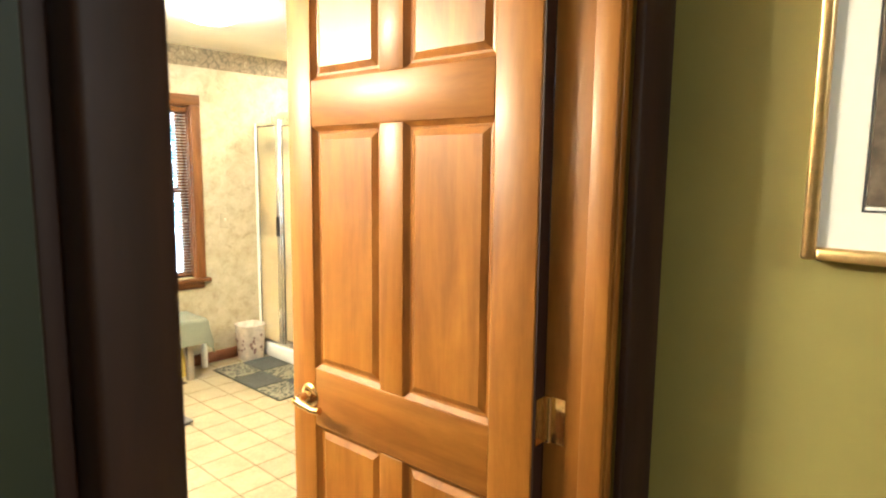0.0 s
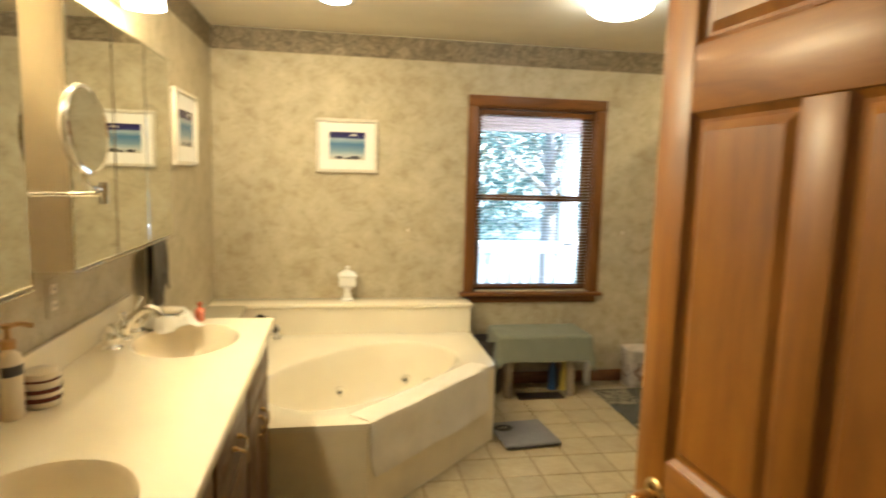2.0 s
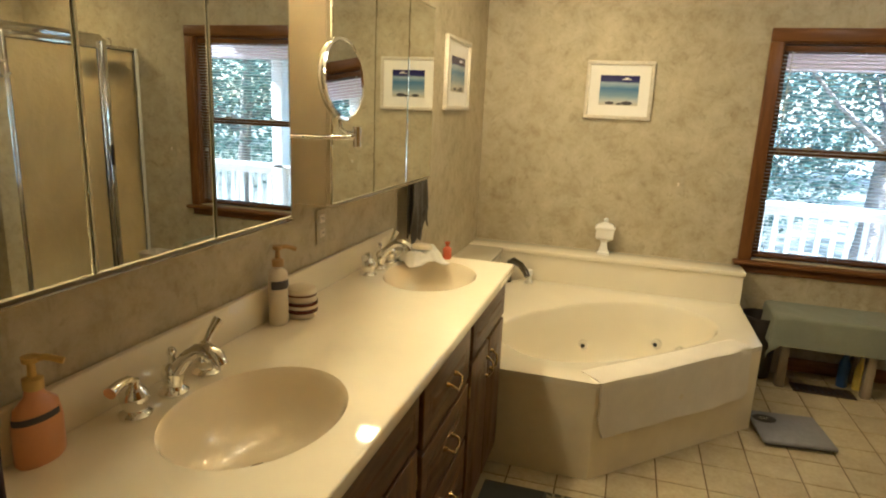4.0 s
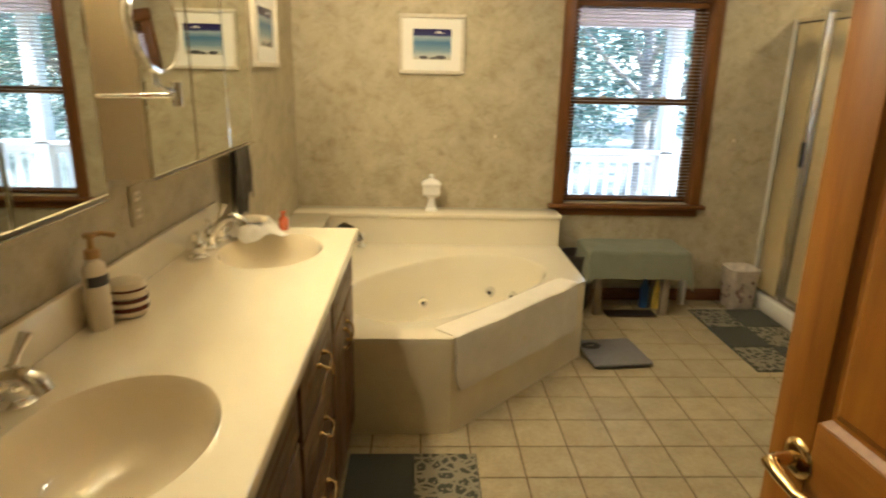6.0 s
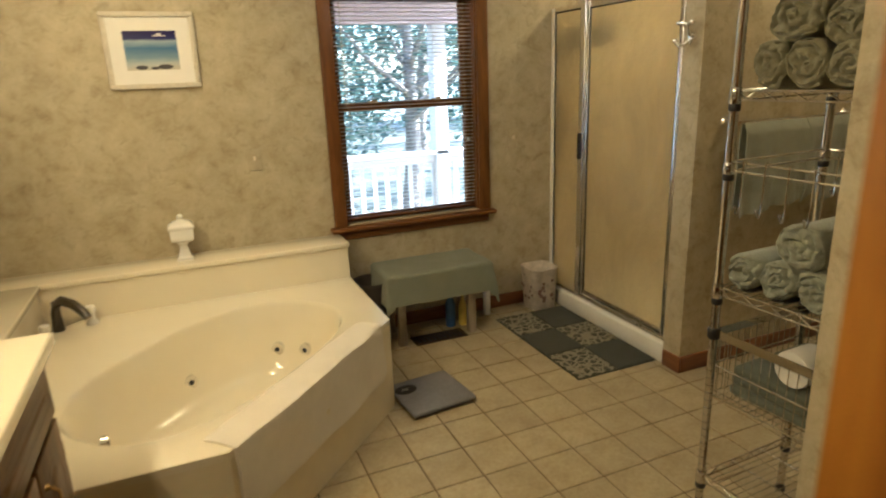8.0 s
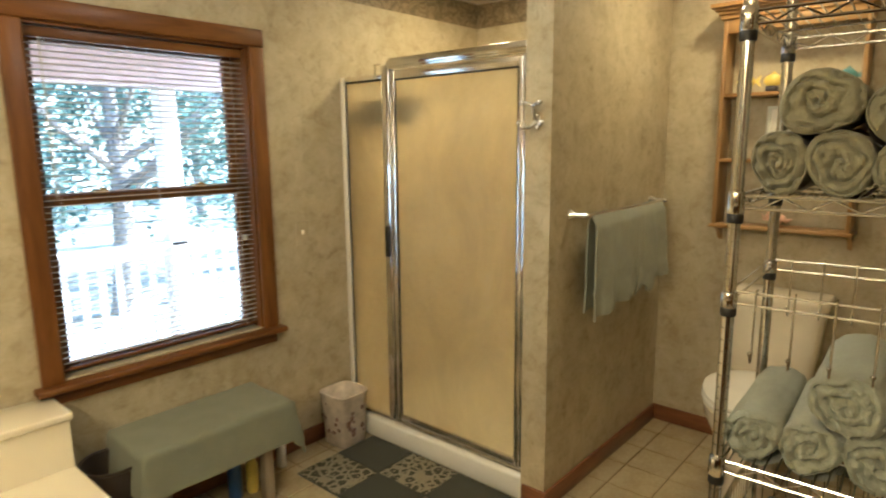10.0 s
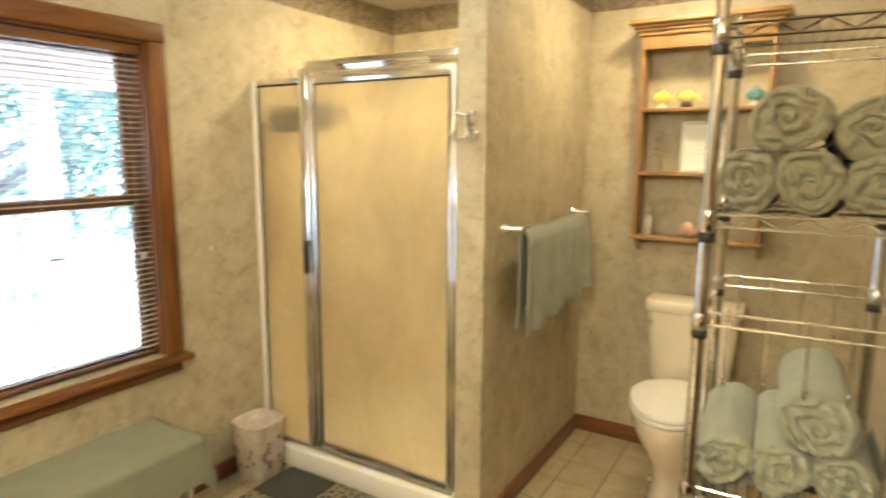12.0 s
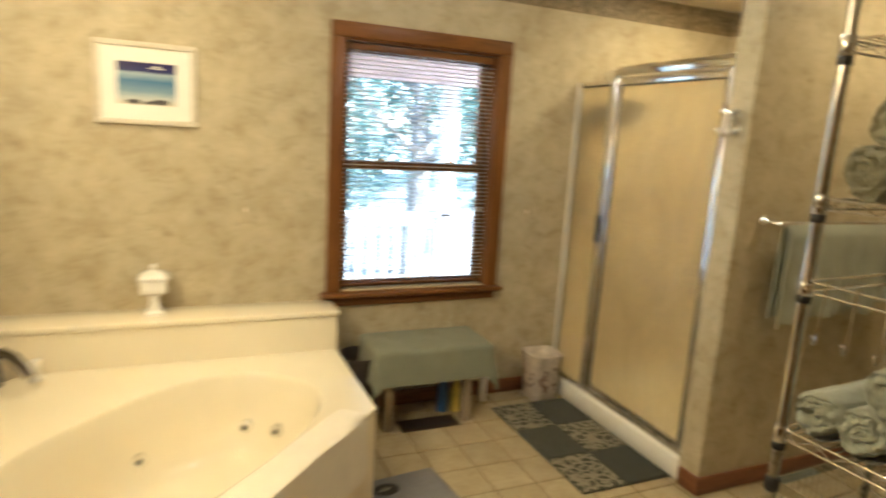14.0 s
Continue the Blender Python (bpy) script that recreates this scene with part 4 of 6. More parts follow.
def build_light_bar(y0, y1):
    f = thing("vanity_light", (XW, (y0 + y1) / 2, 2.0), "chrome vanity light bar with four lit glass shades", "light fixture", "vanity lights over the cabinets")
    part("bar", boxes((XW, XW + 0.03, y0, y1, 2.04, 2.14), bevel=0.008), M_CHROME, f)
    for k in range(4):
        y = y0 + (k + 0.5) * (y1 - y0) / 4
        bm = bmesh.new()
        tube(bm, [(XW + 0.03, y, 2.09), (XW + 0.08, y, 2.10), (XW + 0.11, y, 2.12), (XW + 0.12, y, 2.14)], 0.008, 8)
        lathe(bm, (XW + 0.12, y, 2.12), ((0.022, 0.0), (0.026, 0.01), (0.026, 0.035), (0.0, 0.04)), 16)
        a = part("arm", bm, M_CHROME, f)
        bm = bmesh.new()
        lathe(bm, (XW + 0.12, y, 2.02), ((0.068, 0.0), (0.066, 0.03), (0.055, 0.07), (0.035, 0.1), (0.024, 0.11), (0.022, 0.108), (0.033, 0.097), (0.052, 0.068), (0.063, 0.03), (0.064, 0.0)), 24)
        s = part("shade", bm, M_BULB, a, "lit frosted glass bell shade")
        s.visible_shadow = False


build_light_bar(2.22, 3.10)


def build_shaving_mirror():
    s = thing("makeup_mirror", (XW, 2.16, 1.33), "chrome round makeup mirror on swing arm", "mirror")
    part("wall_plate", boxes((XW, XW + 0.01, 2.125, 2.195, 1.36, 1.44), bevel=0.003), M_CHROME, s)
    bm = bmesh.new()
    tube(bm, [(XW + 0.01, 2.16, 1.40), (0.25, 2.17, 1.40), (0.345, 2.25, 1.40), (0.365, 2.28, 1.40)], 0.006, 10)
    rod(bm, (0.365, 2.28, 1.375), (0.365, 2.28, 1.43), 0.012, 14)
    part("arm", bm, M_CHROME, s)
    bm = bmesh.new()
    tube(bm, [(0.365, 2.28, 1.41), (0.355, 2.23, 1.415), (0.35, 2.205, 1.43), (0.35, 2.205, 1.45)], 0.006, 10)
    part("bracket", bm, M_CHROME, s)
    m = Matrix.Translation((0.355, 2.205, 1.553)) @ pose(0, 0, 0, 0, 86, -4)
    bm = bmesh.new()
    lathe(bm, (0, 0, 0), ((0.0, -0.012), (0.09, -0.012), (0.104, -0.009), (0.108, 0.0), (0.105, 0.009), (0.098, 0.0105), (0.096, 0.008), (0, 0.008)), 48)
    bmesh.ops.transform(bm, matrix=m, verts=bm.verts)
    h = part("head", bm, M_CHROME, s)
    bm = bmesh.new()
    lathe(bm, (0, 0, 0), ((0, 0.0088), (0.096, 0.0088), (0.096, 0.0078), (0, 0.0078)), 48)
    bmesh.ops.transform(bm, matrix=m, verts=bm.verts)
    part("glass", bm, M_MIRROR, h, "round mirror glass")


build_shaving_mirror()


def bottle(name, c, profile, mat, label, sx=1.0, sy=1.0, pump=None, pump_z=0.0, label_band=None):
    b = thing(name, c, label, "bottle")
    bm = bmesh.new()
    lathe(bm, c, profile, 24, sx, sy)
    body = part("body", bm, mat, b)
    if pump:
        x, y, z = c
        bm = bmesh.new()
        lathe(bm, (x, y, z + pump_z), ((0.016, 0), (0.016, 0.018), (0.007, 0.022), (0.006, 0.045), (0.013, 0.047), (0.014, 0.056), (0, 0.058)), 16)
        tube(bm, [(x, y, z + pump_z + 0.052), (x + 0.02, y + 0.012, z + pump_z + 0.054), (x + 0.042, y + 0.025, z + pump_z + 0.046)], 0.006, 8)
        part("pump", bm, pump, b)
    if label_band:
        z0, z1, r, m2 = label_band
        bm = bmesh.new()
        rows = []
        for zz in (z0, z1):
            rows.append([(c[0] + sx * r * math.cos(a), c[1] + sy * r * math.sin(a), c[2] + zz) for a in [radians(-95 + 10 * k) for k in range(14)]])
        vs = [[bm.verts.new(p) for p in r2] for r2 in rows]
        for k in range(13):
            bm.faces.new((vs[0][k], vs[0][k + 1], vs[1][k + 1], vs[1][k]))
        part("label", bm, m2, body, "printed label bars")
    return b


bottle("lotion_bottle", (0.207, 2.118, CT), ((0.028, 0), (0.031, 0.004), (0.031, 0.135), (0.027, 0.149), (0.013, 0.158), (0.013, 0.168), (0, 0.169)), M_LOTION, "tall cream lotion bottle with tan pump", 0.8, 1.0, M_TANPUMP, 0.165, (0.104, 0.128, 0.0318, M_INK))
bottle("hand_soap", (0.197, 1.395, CT), ((0.04, 0), (0.044, 0.006), (0.044, 0.07), (0.038, 0.10), (0.018, 0.118), (0.016, 0.13), (0, 0.131)), M_PINK, "peach hand soap bottle with yellow pump", 0.6, 1.0, M_PUMP, 0.128, (0.078, 0.09, 0.0435, M_INK))
bottle("red_soap_bottle", (0.42, 3.045, CT), ((0.02, 0), (0.022, 0.004), (0.022, 0.042), (0.012, 0.05), (0.009, 0.052), (0.009, 0.06), (0.013, 0.062), (0.013, 0.07), (0, 0.071)), M_RED, "small red soap bottle on vanity corner", 0.8, 1.0)


def build_jar():
    j = thing("striped_jar", (0.234, 2.195, CT), "cream lidded jar with maroon stripes", "jar")
    bm = bmesh.new()
    lathe(bm, (0.234, 2.195, CT), ((0.036, 0), (0.043, 0.008), (0.046, 0.022), (0.046, 0.042), (0.044, 0.05), (0.04, 0.052)), 32)
    b = part("body", bm, M_LOTION, j)
    bm = bmesh.new()
    lathe(bm, (0.234, 2.195, CT), ((0.0462, 0.018), (0.0466, 0.024), (0.0462, 0.03)), 32)
    part("stripe", bm, M_STRIPE, b)
    bm = bmesh.new()
    lathe(bm, (0.234, 2.195, CT), ((0.0466, 0.040), (0.0468, 0.045), (0.0462, 0.050)), 32)
    part("stripe", bm, M_STRIPE, b)
    bm = bmesh.new()
    lathe(bm, (0.234, 2.195, CT), ((0.043, 0.053), (0.043, 0.075), (0.04, 0.086), (0.025, 0.092), (0, 0.093)), 32)
    lid = part("lid", bm, M_LOTION, j)
    bm = bmesh.new()
    lathe(bm, (0.234, 2.195, CT), ((0.0432, 0.066), (0.0436, 0.069), (0.0432, 0.072)), 32)
    part("stripe", bm, M_STRIPE, lid)


build_jar()


def build_washcloth():
    bm = bmesh.new()
    n = 20
    cx, cy = 0.338, 2.955
    grid = []
    for i in range(n + 1):
        row = []
        for k in range(n + 1):
            u, v = (i / n - 0.5) * 0.17, (k / n - 0.5) * 0.17
            x, y = cx + (u - v) * 0.72, cy + (u + v) * 0.72
            r = math.hypot((x - cx), (y - cy))
            h = 0.046
            fall = max(0.0, r - 0.055)
            rim = 0.014 * math.exp(-((r - 0.062) / 0.014) ** 2)
            z = CT + max(0.004, h + rim - fall * 0.95 + 0.018 * min(1, r / 0.05) * noise.noise(Vector((x * 28, y * 28, 2))))
            row.append(bm.verts.new((x, y, z)))
        grid.append(row)
    for a, b in zip(grid, grid[1:]):
        for k in range(n):
            bm.faces.new((a[k], a[k + 1], b[k + 1], b[k]))
    bmesh.ops.recalc_face_normals(bm, faces=bm.faces)
    thicken(bm, 0.003)
    solo("washcloth", bm, M_WHITET, "white washcloth laid over a soap dish", "washcloth")
    d = bmesh.new()
    lathe(d, (cx, cy, CT), ((0.03, 0), (0.034, 0.005), (0.022, 0.012), (0.025, 0.025), (0.045, 0.036), (0.047, 0.04), (0, 0.038)), 24)
    sb = bmesh.new()
    loft(sb, [[(cx + 0.004 + k * 0.034 * math.cos(a) * 1.25, cy - 0.004 + k * 0.03 * math.sin(a), CT + z) for a in [2 * math.pi * j / 24 for j in range(24)]] for k, z in ((0.6, 0.051), (0.95, 0.054), (1.0, 0.061), (0.95, 0.068), (0.7, 0.073), (0.3, 0.0745))])
    solo("soap_bar", sb, M_SOAP, "oval cream soap bar on a washcloth", "soap")
    solo("soap_dish", d, M_WHITE, "white soap dish under a washcloth", "soap dish")


build_washcloth()

# ---------------------------------------------------------------- on the walls
def hanging_towel(name, mat, x0, x1, y, z0, z1, label, axis="x", depth=0.03, seed=1.0, group=""):
    """A towel folded over a bar: front and back falls with soft pleats."""
    bm = bmesh.new()
    n, m = 44, 40
    rows = []
    for i in range(m + 1):
        t = i / m
        row = []
        for k in range(n + 1):
            s = k / n
            pleat = min(1, (x1 - x0) / 0.3) * (0.012 * math.sin(s * 15 + seed * 3 + 1.6 * t + 1.5 * noise.noise(Vector((s * 2, t * 4, seed)))) + 0.024 * noise.noise(Vector((s * 4.5, t * 3, seed))) + 0.006 * noise.noise(Vector((s * 14, t * 7, seed))))
            if t < 0.5:
                tt = 1 - t * 2
                band = -0.006 if 0.70 < tt < 0.80 else 0.0
                off, z = depth * (0.75 + 0.25 * tt) + pleat * tt + band, z1 - (z1 - z0) * tt
            else:
                tt = (t - 0.5) * 2
                off, z = -depth * 0.35 + pleat * 0.3 * tt, z1 - (z1 - z0) * 0.93 * tt
            if abs(t - 0.5) < 0.03:
                off, z = 0.0, z1 + 0.008
            flare = 1 + 0.05 * (z1 - z) / (z1 - z0)
            c = (x0 + x1) / 2
            a = c + (x0 + (x1 - x0) * s - c) * flare
            z += (0.05 * (s - 0.5) + 0.06 * noise.noise(Vector((s * 3, seed, 5)))) * (z1 - z) / (z1 - z0)
            row.append(bm.verts.new((a, y - off, z) if axis == "x" else (y + off, a, z)))
        rows.append(row)
    for u, v in zip(rows, rows[1:]):
        for k in range(n):
            bm.faces.new((u[k], u[k + 1], v[k + 1], v[k]))
    bmesh.ops.recalc_face_normals(bm, faces=bm.faces)
    thicken(bm, 0.006)
    return solo(name, bm, mat, label, "towel", group=group)


hanging_towel("hand_towel", M_DARKT, 3.18, 3.36, XW + 0.05, 0.925, 1.20, "dark grey hand towel on a wall ring", "y", 0.025, 2.0)
ring = thing("towel_ring", (XW, 3.26, 1.2), "small chrome towel ring on wall", "towel ring")
bm = bmesh.new()
lathe_x(bm, XW, 3.26, 1.25, 0.02, 0.03)
tube(bm, [(XW + 0.045, 3.26 + 0.075 * math.sin(a), 1.205 + 0.005 + 0.04 * (1 + math.cos(a)) / 2) for a in [2 * math.pi * k / 24 for k in range(25)]], 0.004, 8)
part("ring", bm, M_CHROME, ring)


def plate(name, m, kind, label):
    p = thing(name, (0, 0, 0), label, "outlet" if kind == "outlet" else "switch")
    part("plate", boxes((-0.035, 0.035, -0.006, 0, -0.057, 0.057), bevel=0.003), M_PAPER, p)
    if kind == "outlet":
        for s in (-1, 1):
            part("socket", boxes((-0.016, 0.016, -0.008, -0.005, s * 0.024 - 0.013, s * 0.024 + 0.013), bevel=0.002), M_LOTION, p)
            part("slot", boxes((-0.007, -0.005, -0.0088, -0.0075, s * 0.024 - 0.004, s * 0.024 + 0.006), (0.005, 0.007, -0.0088, -0.0075, s * 0.024 - 0.004, s * 0.024 + 0.006)), M_BLACK, p, smooth=False)
    else:
        part("toggle", boxes((-0.006, 0.006, -0.016, -0.004, -0.004, 0.016), bevel=0.002), M_LOTION, p)
    p.matrix_world = m


plate("wall_outlet", pose(1.40, YN, 1.087), "switch", "papered switch plate above the tub")
plate("wall_switch", pose(2.94, YN, 1.086), "switch", "papered switch plate with ivory toggle beside the window")
plate("wall_outlet", pose(XW, 2.468, 1.098, 0, 0, 90), "outlet", "papered outlet plate under a medicine cabinet")


def build_picture(m, w, h, border, label):
    p = thing("framed_picture", (0, 0, 0), label, "picture", "seascape prints")
    f = 0.022
    part("frame", boxes((-w / 2, w / 2, -0.024, 0, -h / 2, -h / 2 + f), (-w / 2, w / 2, -0.024, 0, h / 2 - f, h / 2), (-w / 2, -w / 2 + f, -0.024, 0, -h / 2 + f, h / 2 - f), (w / 2 - f, w / 2, -0.024, 0, -h / 2 + f, h / 2 - f), bevel=0.004), M_FRAME, p)
    part("mat", boxes((-w / 2 + f, w / 2 - f, -0.012, -0.004, -h / 2 + f, h / 2 - f)), M_MATTE, p, smooth=False)
    a, b = w / 2 - f - border, h / 2 - f - border
    part("print", boxes((-a, a, -0.0135, -0.0115, -b, b)), M_SEA, p, smooth=False)
    for rx, rz, rr in ((-a * 0.45, -b * 0.86, 0.028), (a * 0.45, -b * 0.84, 0.034), (a * 0.05, -b * 0.9, 0.02)):
        bm = bmesh.new()
        rod(bm, (0, -0.0142, 0), (0, -0.0134, 0), rr * 0.8, 9)
        bmesh.ops.scale(bm, vec=(1.25, 1, 0.45), verts=bm.verts)
        bmesh.ops.translate(bm, vec=(rx, 0, rz), verts=bm.verts)
        part("printed_rock", bm, M_INK, p, smooth=False)
    bm = boxes((a * 0.25, a * 0.45, -0.0142, -0.0134, b * 0.78, b * 0.86), (a * 0.1, a * 0.6, -0.0142, -0.0134, b * 0.72, b * 0.76))
    part("printed_cloud", bm, M_MATTE, p, smooth=False)
    p.matrix_world = m


build_picture(pose(0.993, YN, 1.637), 0.398, 0.345, 0.062, "white framed seascape print above the tub")
build_picture(pose(XW, 4.005, 1.667, 0, 0, 90), 0.46, 0.375, 0.075, "white framed seascape print on side wall")


def build_hall_picture():
    p = thing("framed_print", (1.72, 0.1, 1.36), "gilt framed sepia landscape with cream mat", "picture")
    x0, y1, z0, w, h = 1.692, 0.545, 1.352, 0.66, 0.8
    f = 0.02
    part("frame", boxes((x0, 1.72, y1 - f, y1, z0, z0 + h), (x0, 1.72, y1 - w, y1 - w + f, z0, z0 + h), (x0, 1.72, y1 - w + f, y1 - f, z0, z0 + f), (x0, 1.72, y1 - w + f, y1 - f, z0 + h - f, z0 + h), bevel=0.005), M_GOLD, p)
    part("mat", boxes((x0 + 0.012, 1.718, y1 - w + f, y1 - f, z0 + f, z0 + h - f)), M_MATTE, p, smooth=False)
    part("print", boxes((x0 + 0.010, x0 + 0.013, y1 - w + 0.09, y1 - 0.078, z0 + 0.085, z0 + h - 0.085)), M_SEPIA, p, smooth=False)
    part("line", boxes((x0 + 0.011, x0 + 0.0125, y1 - 0.076, y1 - 0.073, z0 + 0.076, z0 + h - 0.076), (x0 + 0.011, x0 + 0.0125, y1 - w + 0.08, y1 - 0.073, z0 + 0.076, z0 + 0.079)), M_INK, p, smooth=False)


build_hall_picture()

# ---------------------------------------------------------------- bench, bin, scale, mats
def build_bench():
    b = thing("bench", (2.29, 4.54, 0), "low wooden bench under a sage cloth", "bench")
    M_LEG = wood("pickled_leg", (0.26, 0.21, 0.14), (0.34, 0.28, 0.19), (0.42, 0.35, 0.25), (9, 9, 0.9), 0.5, 0.1)
    for x in (2.04, 2.475):
        for y in (4.40, 4.61):
            part("leg", boxes((x, x + 0.045, y, y + 0.045, 0, 0.40), bevel=0.004), M_LEG, b)
    part("top", boxes((2.0, 2.60, 4.385, 4.685, 0.40, 0.428), bevel=0.004), M_LEG, b)
    part("apron", boxes((2.05, 2.54, 4.43, 4.65, 0.35, 0.40)), M_LEG, b)


build_bench()


def build_bench_cloth():
    bm = bmesh.new()
    x0, x1, y0, y1, zt = 1.99, 2.61, 4.378, 4.69, 0.433
    nu, nv = 48, 34
    drop = 0.185
    grid = []
    for i in range(nu + 1):
        row = []
        for k in range(nv + 1):
            u = -drop + (x1 - x0 + 2 * drop) * i / nu
            v = -drop + (y1 - y0 + 0.02 + drop) * k / nv
            cu, cv = min(max(u, 0), x1 - x0), min(max(v, 0), y1 - y0 - 0.004)
            ox, oy = u - cu, v - cv
            over = math.hypot(ox, oy)
            x, y, z = x0 + cu, y0 + cv, zt + 0.005 * noise.noise(Vector((u * 8, v * 8, 0)))
            if over > 0:
                dx, dy = ox / over, oy / over
                fold = (0.020 * math.sin((u + v) * 24) + 0.016 * noise.noise(Vector((u * 14, v * 14, 3)))) * min(1, over / drop)
                cr = min(over, 0.012)
                x += dx * (cr + 0.10 * (over - cr)) + fold * abs(dy)
                y += dy * (cr + 0.10 * (over - cr)) - abs(fold) * abs(dx) * 0.4
                z -= max(0, max(abs(ox), abs(oy)) + 0.45 * min(abs(ox), abs(oy)) - 0.008) * 0.96
            row.append(bm.verts.new((x, min(y, YN - 0.008), z)))
        grid.append(row)
    for a, c in zip(grid, grid[1:]):
        for k in range(nv):
            bm.faces.new((a[k], a[k + 1], c[k + 1], c[k]))
    bmesh.ops.recalc_face_normals(bm, faces=bm.faces)
    thicken(bm, 0.003)
    solo("bench_cloth", bm, M_CLOTH, "sage green cloth draped over a low bench", "tablecloth")


build_bench_cloth()


def build_bin():
    b = thing("waste_bin", (3.065, 4.585, 0), "square floral patterned waste bin by the shower", "bin")
    bm = bmesh.new()

    def loop(s, z):
        pts = []
        for k in range(32):
            a = 2 * math.pi * k / 32
            ca, sa = math.cos(a), math.sin(a)
            r = s / (abs(ca) ** 5 + abs(sa) ** 5) ** 0.2
            pts.append((3.065 + r * ca, 4.585 + r * sa, z))
        return pts
    loft(bm, [loop(0.078, 0), loop(0.082, 0.004), loop(0.095, 0.26), loop(0.099, 0.265), loop(0.099, 0.275), loop(0.093, 0.275), loop(0.08, 0.01)], True, True)
    part("body", bm, M_BIN, b)
    rnd = random.Random(4)
    ink = plain("maroon_print", (0.24, 0.15, 0.13), 0.5)
    for _ in range(26):
        bm = bmesh.new()
        face, s, z, r = rnd.choice((0, 1)), rnd.uniform(-0.06, 0.06), rnd.uniform(0.05, 0.23), rnd.uniform(0.006, 0.014)
        o = 0.0835 + 0.048 * z
        c = (3.065 - o, 4.585 + s, z) if face else (3.065 + s, 4.585 - o, z)
        d = (0.001, 0, 0) if face else (0, 0.001, 0)
        rod(bm, (c[0] - d[0], c[1] - d[1], c[2]), (c[0] + d[0], c[1] + d[1], c[2]), r, 7)
        part("flower_print", bm, ink, b)


build_bin()

bm = bmesh.new()
lathe(bm, (1.945, 4.56, 0), ((0.085, 0), (0.09, 0.005), (0.105, 0.36), (0.112, 0.365), (0.112, 0.375), (0.1, 0.372), (0.085, 0.02), (0, 0.02)), 28)
solo("small_bin", bm, plain("brown_bin", (0.045, 0.035, 0.028), 0.5), "dark brown round bin beside the tub", "bin")

vent = thing("dark_floor_plate", (2.29, 4.47, 0), "dark slatted plate on the floor under the bench", "vent")
part("frame", boxes((2.13, 2.45, 4.37, 4.49, 0.0, 0.006), bevel=0.001), plain("bronze", (0.06, 0.04, 0.028), 0.5, 0.6), vent)
for k in range(9):
    part("slat", boxes((2.15 + k * 0.032, 2.165 + k * 0.032, 4.385, 4.475, 0.006, 0.009)), M_BLACK, vent, smooth=False)

for bx, by, bh, br, bmt, bl in ((2.495, 4.54, 0.2, 0.026, M_YELLOW, "yellow cleaner bottle under the bench"), (2.42, 4.555, 0.23, 0.03, plain("blue_plastic", (0.03, 0.09, 0.25), 0.4), "blue cleaner bottle under the bench")):
    bottle("cleaner_bottle", (bx, by, 0), ((br * 0.9, 0), (br, 0.006), (br, bh * 0.6), (br * 0.5, bh * 0.8), (br * 0.4, bh * 0.86), (br * 0.42, bh), (0, bh)), bmt, bl)


bottle("spray_bottle", (2.70, 4.62, 0), ((0.02, 0), (0.023, 0.004), (0.023, 0.15), (0.012, 0.18), (0.01, 0.2), (0.014, 0.205), (0.014, 0.23), (0, 0.232)), M_MATTE, "slim white bottle beside the bench")


def build_scale():
    s = thing("bathroom_scale", (0, 0, 0), "flat grey digital bathroom scale on tiles", "scale")
    part("platform", boxes((-0.162, 0.162, -0.158, 0.158, 0.014, 0.034), bevel=0.008), M_GREY, s)
    part("base", boxes((-0.15, 0.15, -0.146, 0.146, 0.006, 0.015)), M_BLACK, s)
    bm = bmesh.new()
    lathe(bm, (-0.095, 0.07, 0.034), ((0.055, 0), (0.055, 0.0012), (0, 0.0012)), 28, 1.0, 0.75)
    part("display", bm, M_BLACK, s, "dark oval display window")
    part("display_bars", boxes((-0.125, -0.08, 0.065, 0.069, 0.0352, 0.0356), (-0.115, -0.07, 0.078, 0.081, 0.0352, 0.0356)), M_PLATE, s, smooth=False)
    for x in (-0.11, 0.11):
        for y in (-0.12, 0.12):
            bm = bmesh.new()
            rod(bm, (x, y, 0), (x, y, 0.008), 0.014, 12)
            part("foot", bm, M_BLACK, s)
    s.matrix_world = pose(1.985, 3.81, 0, 0, 0, 6)


build_scale()


def build_mat(x0, y0, w, l, flip, label):
    m = thing("bath_mat", (x0 + w / 2, y0 + l / 2, 0), label, "bath mat", "checked bath mats")
    part("backing", boxes((x0, x0 + w, y0, y0 + l, 0.0005, 0.007), bevel=0.002), M_MATDARK, m)
    for i in range(2):
        for k in range(3):
            a, b = x0 + 0.006 + i * w / 2, y0 + 0.006 + k * l / 3
            pale = (i + k + flip) % 2 == 0
            part("square", boxes((a, a + w / 2 - 0.010, b, b + l / 3 - 0.010, 0.006, 0.0105), bevel=0.0015), M_FERN if pale else M_MATDARK, m, "scroll printed square" if pale else "plain slate square", smooth=False)


build_mat(2.70, 3.625, 0.48, 0.875, 0, "checked slate and scroll print mat before the shower")
build_mat(0.665, 2.05, 0.50, 0.86, 1, "checked slate and scroll print mat before the vanity")

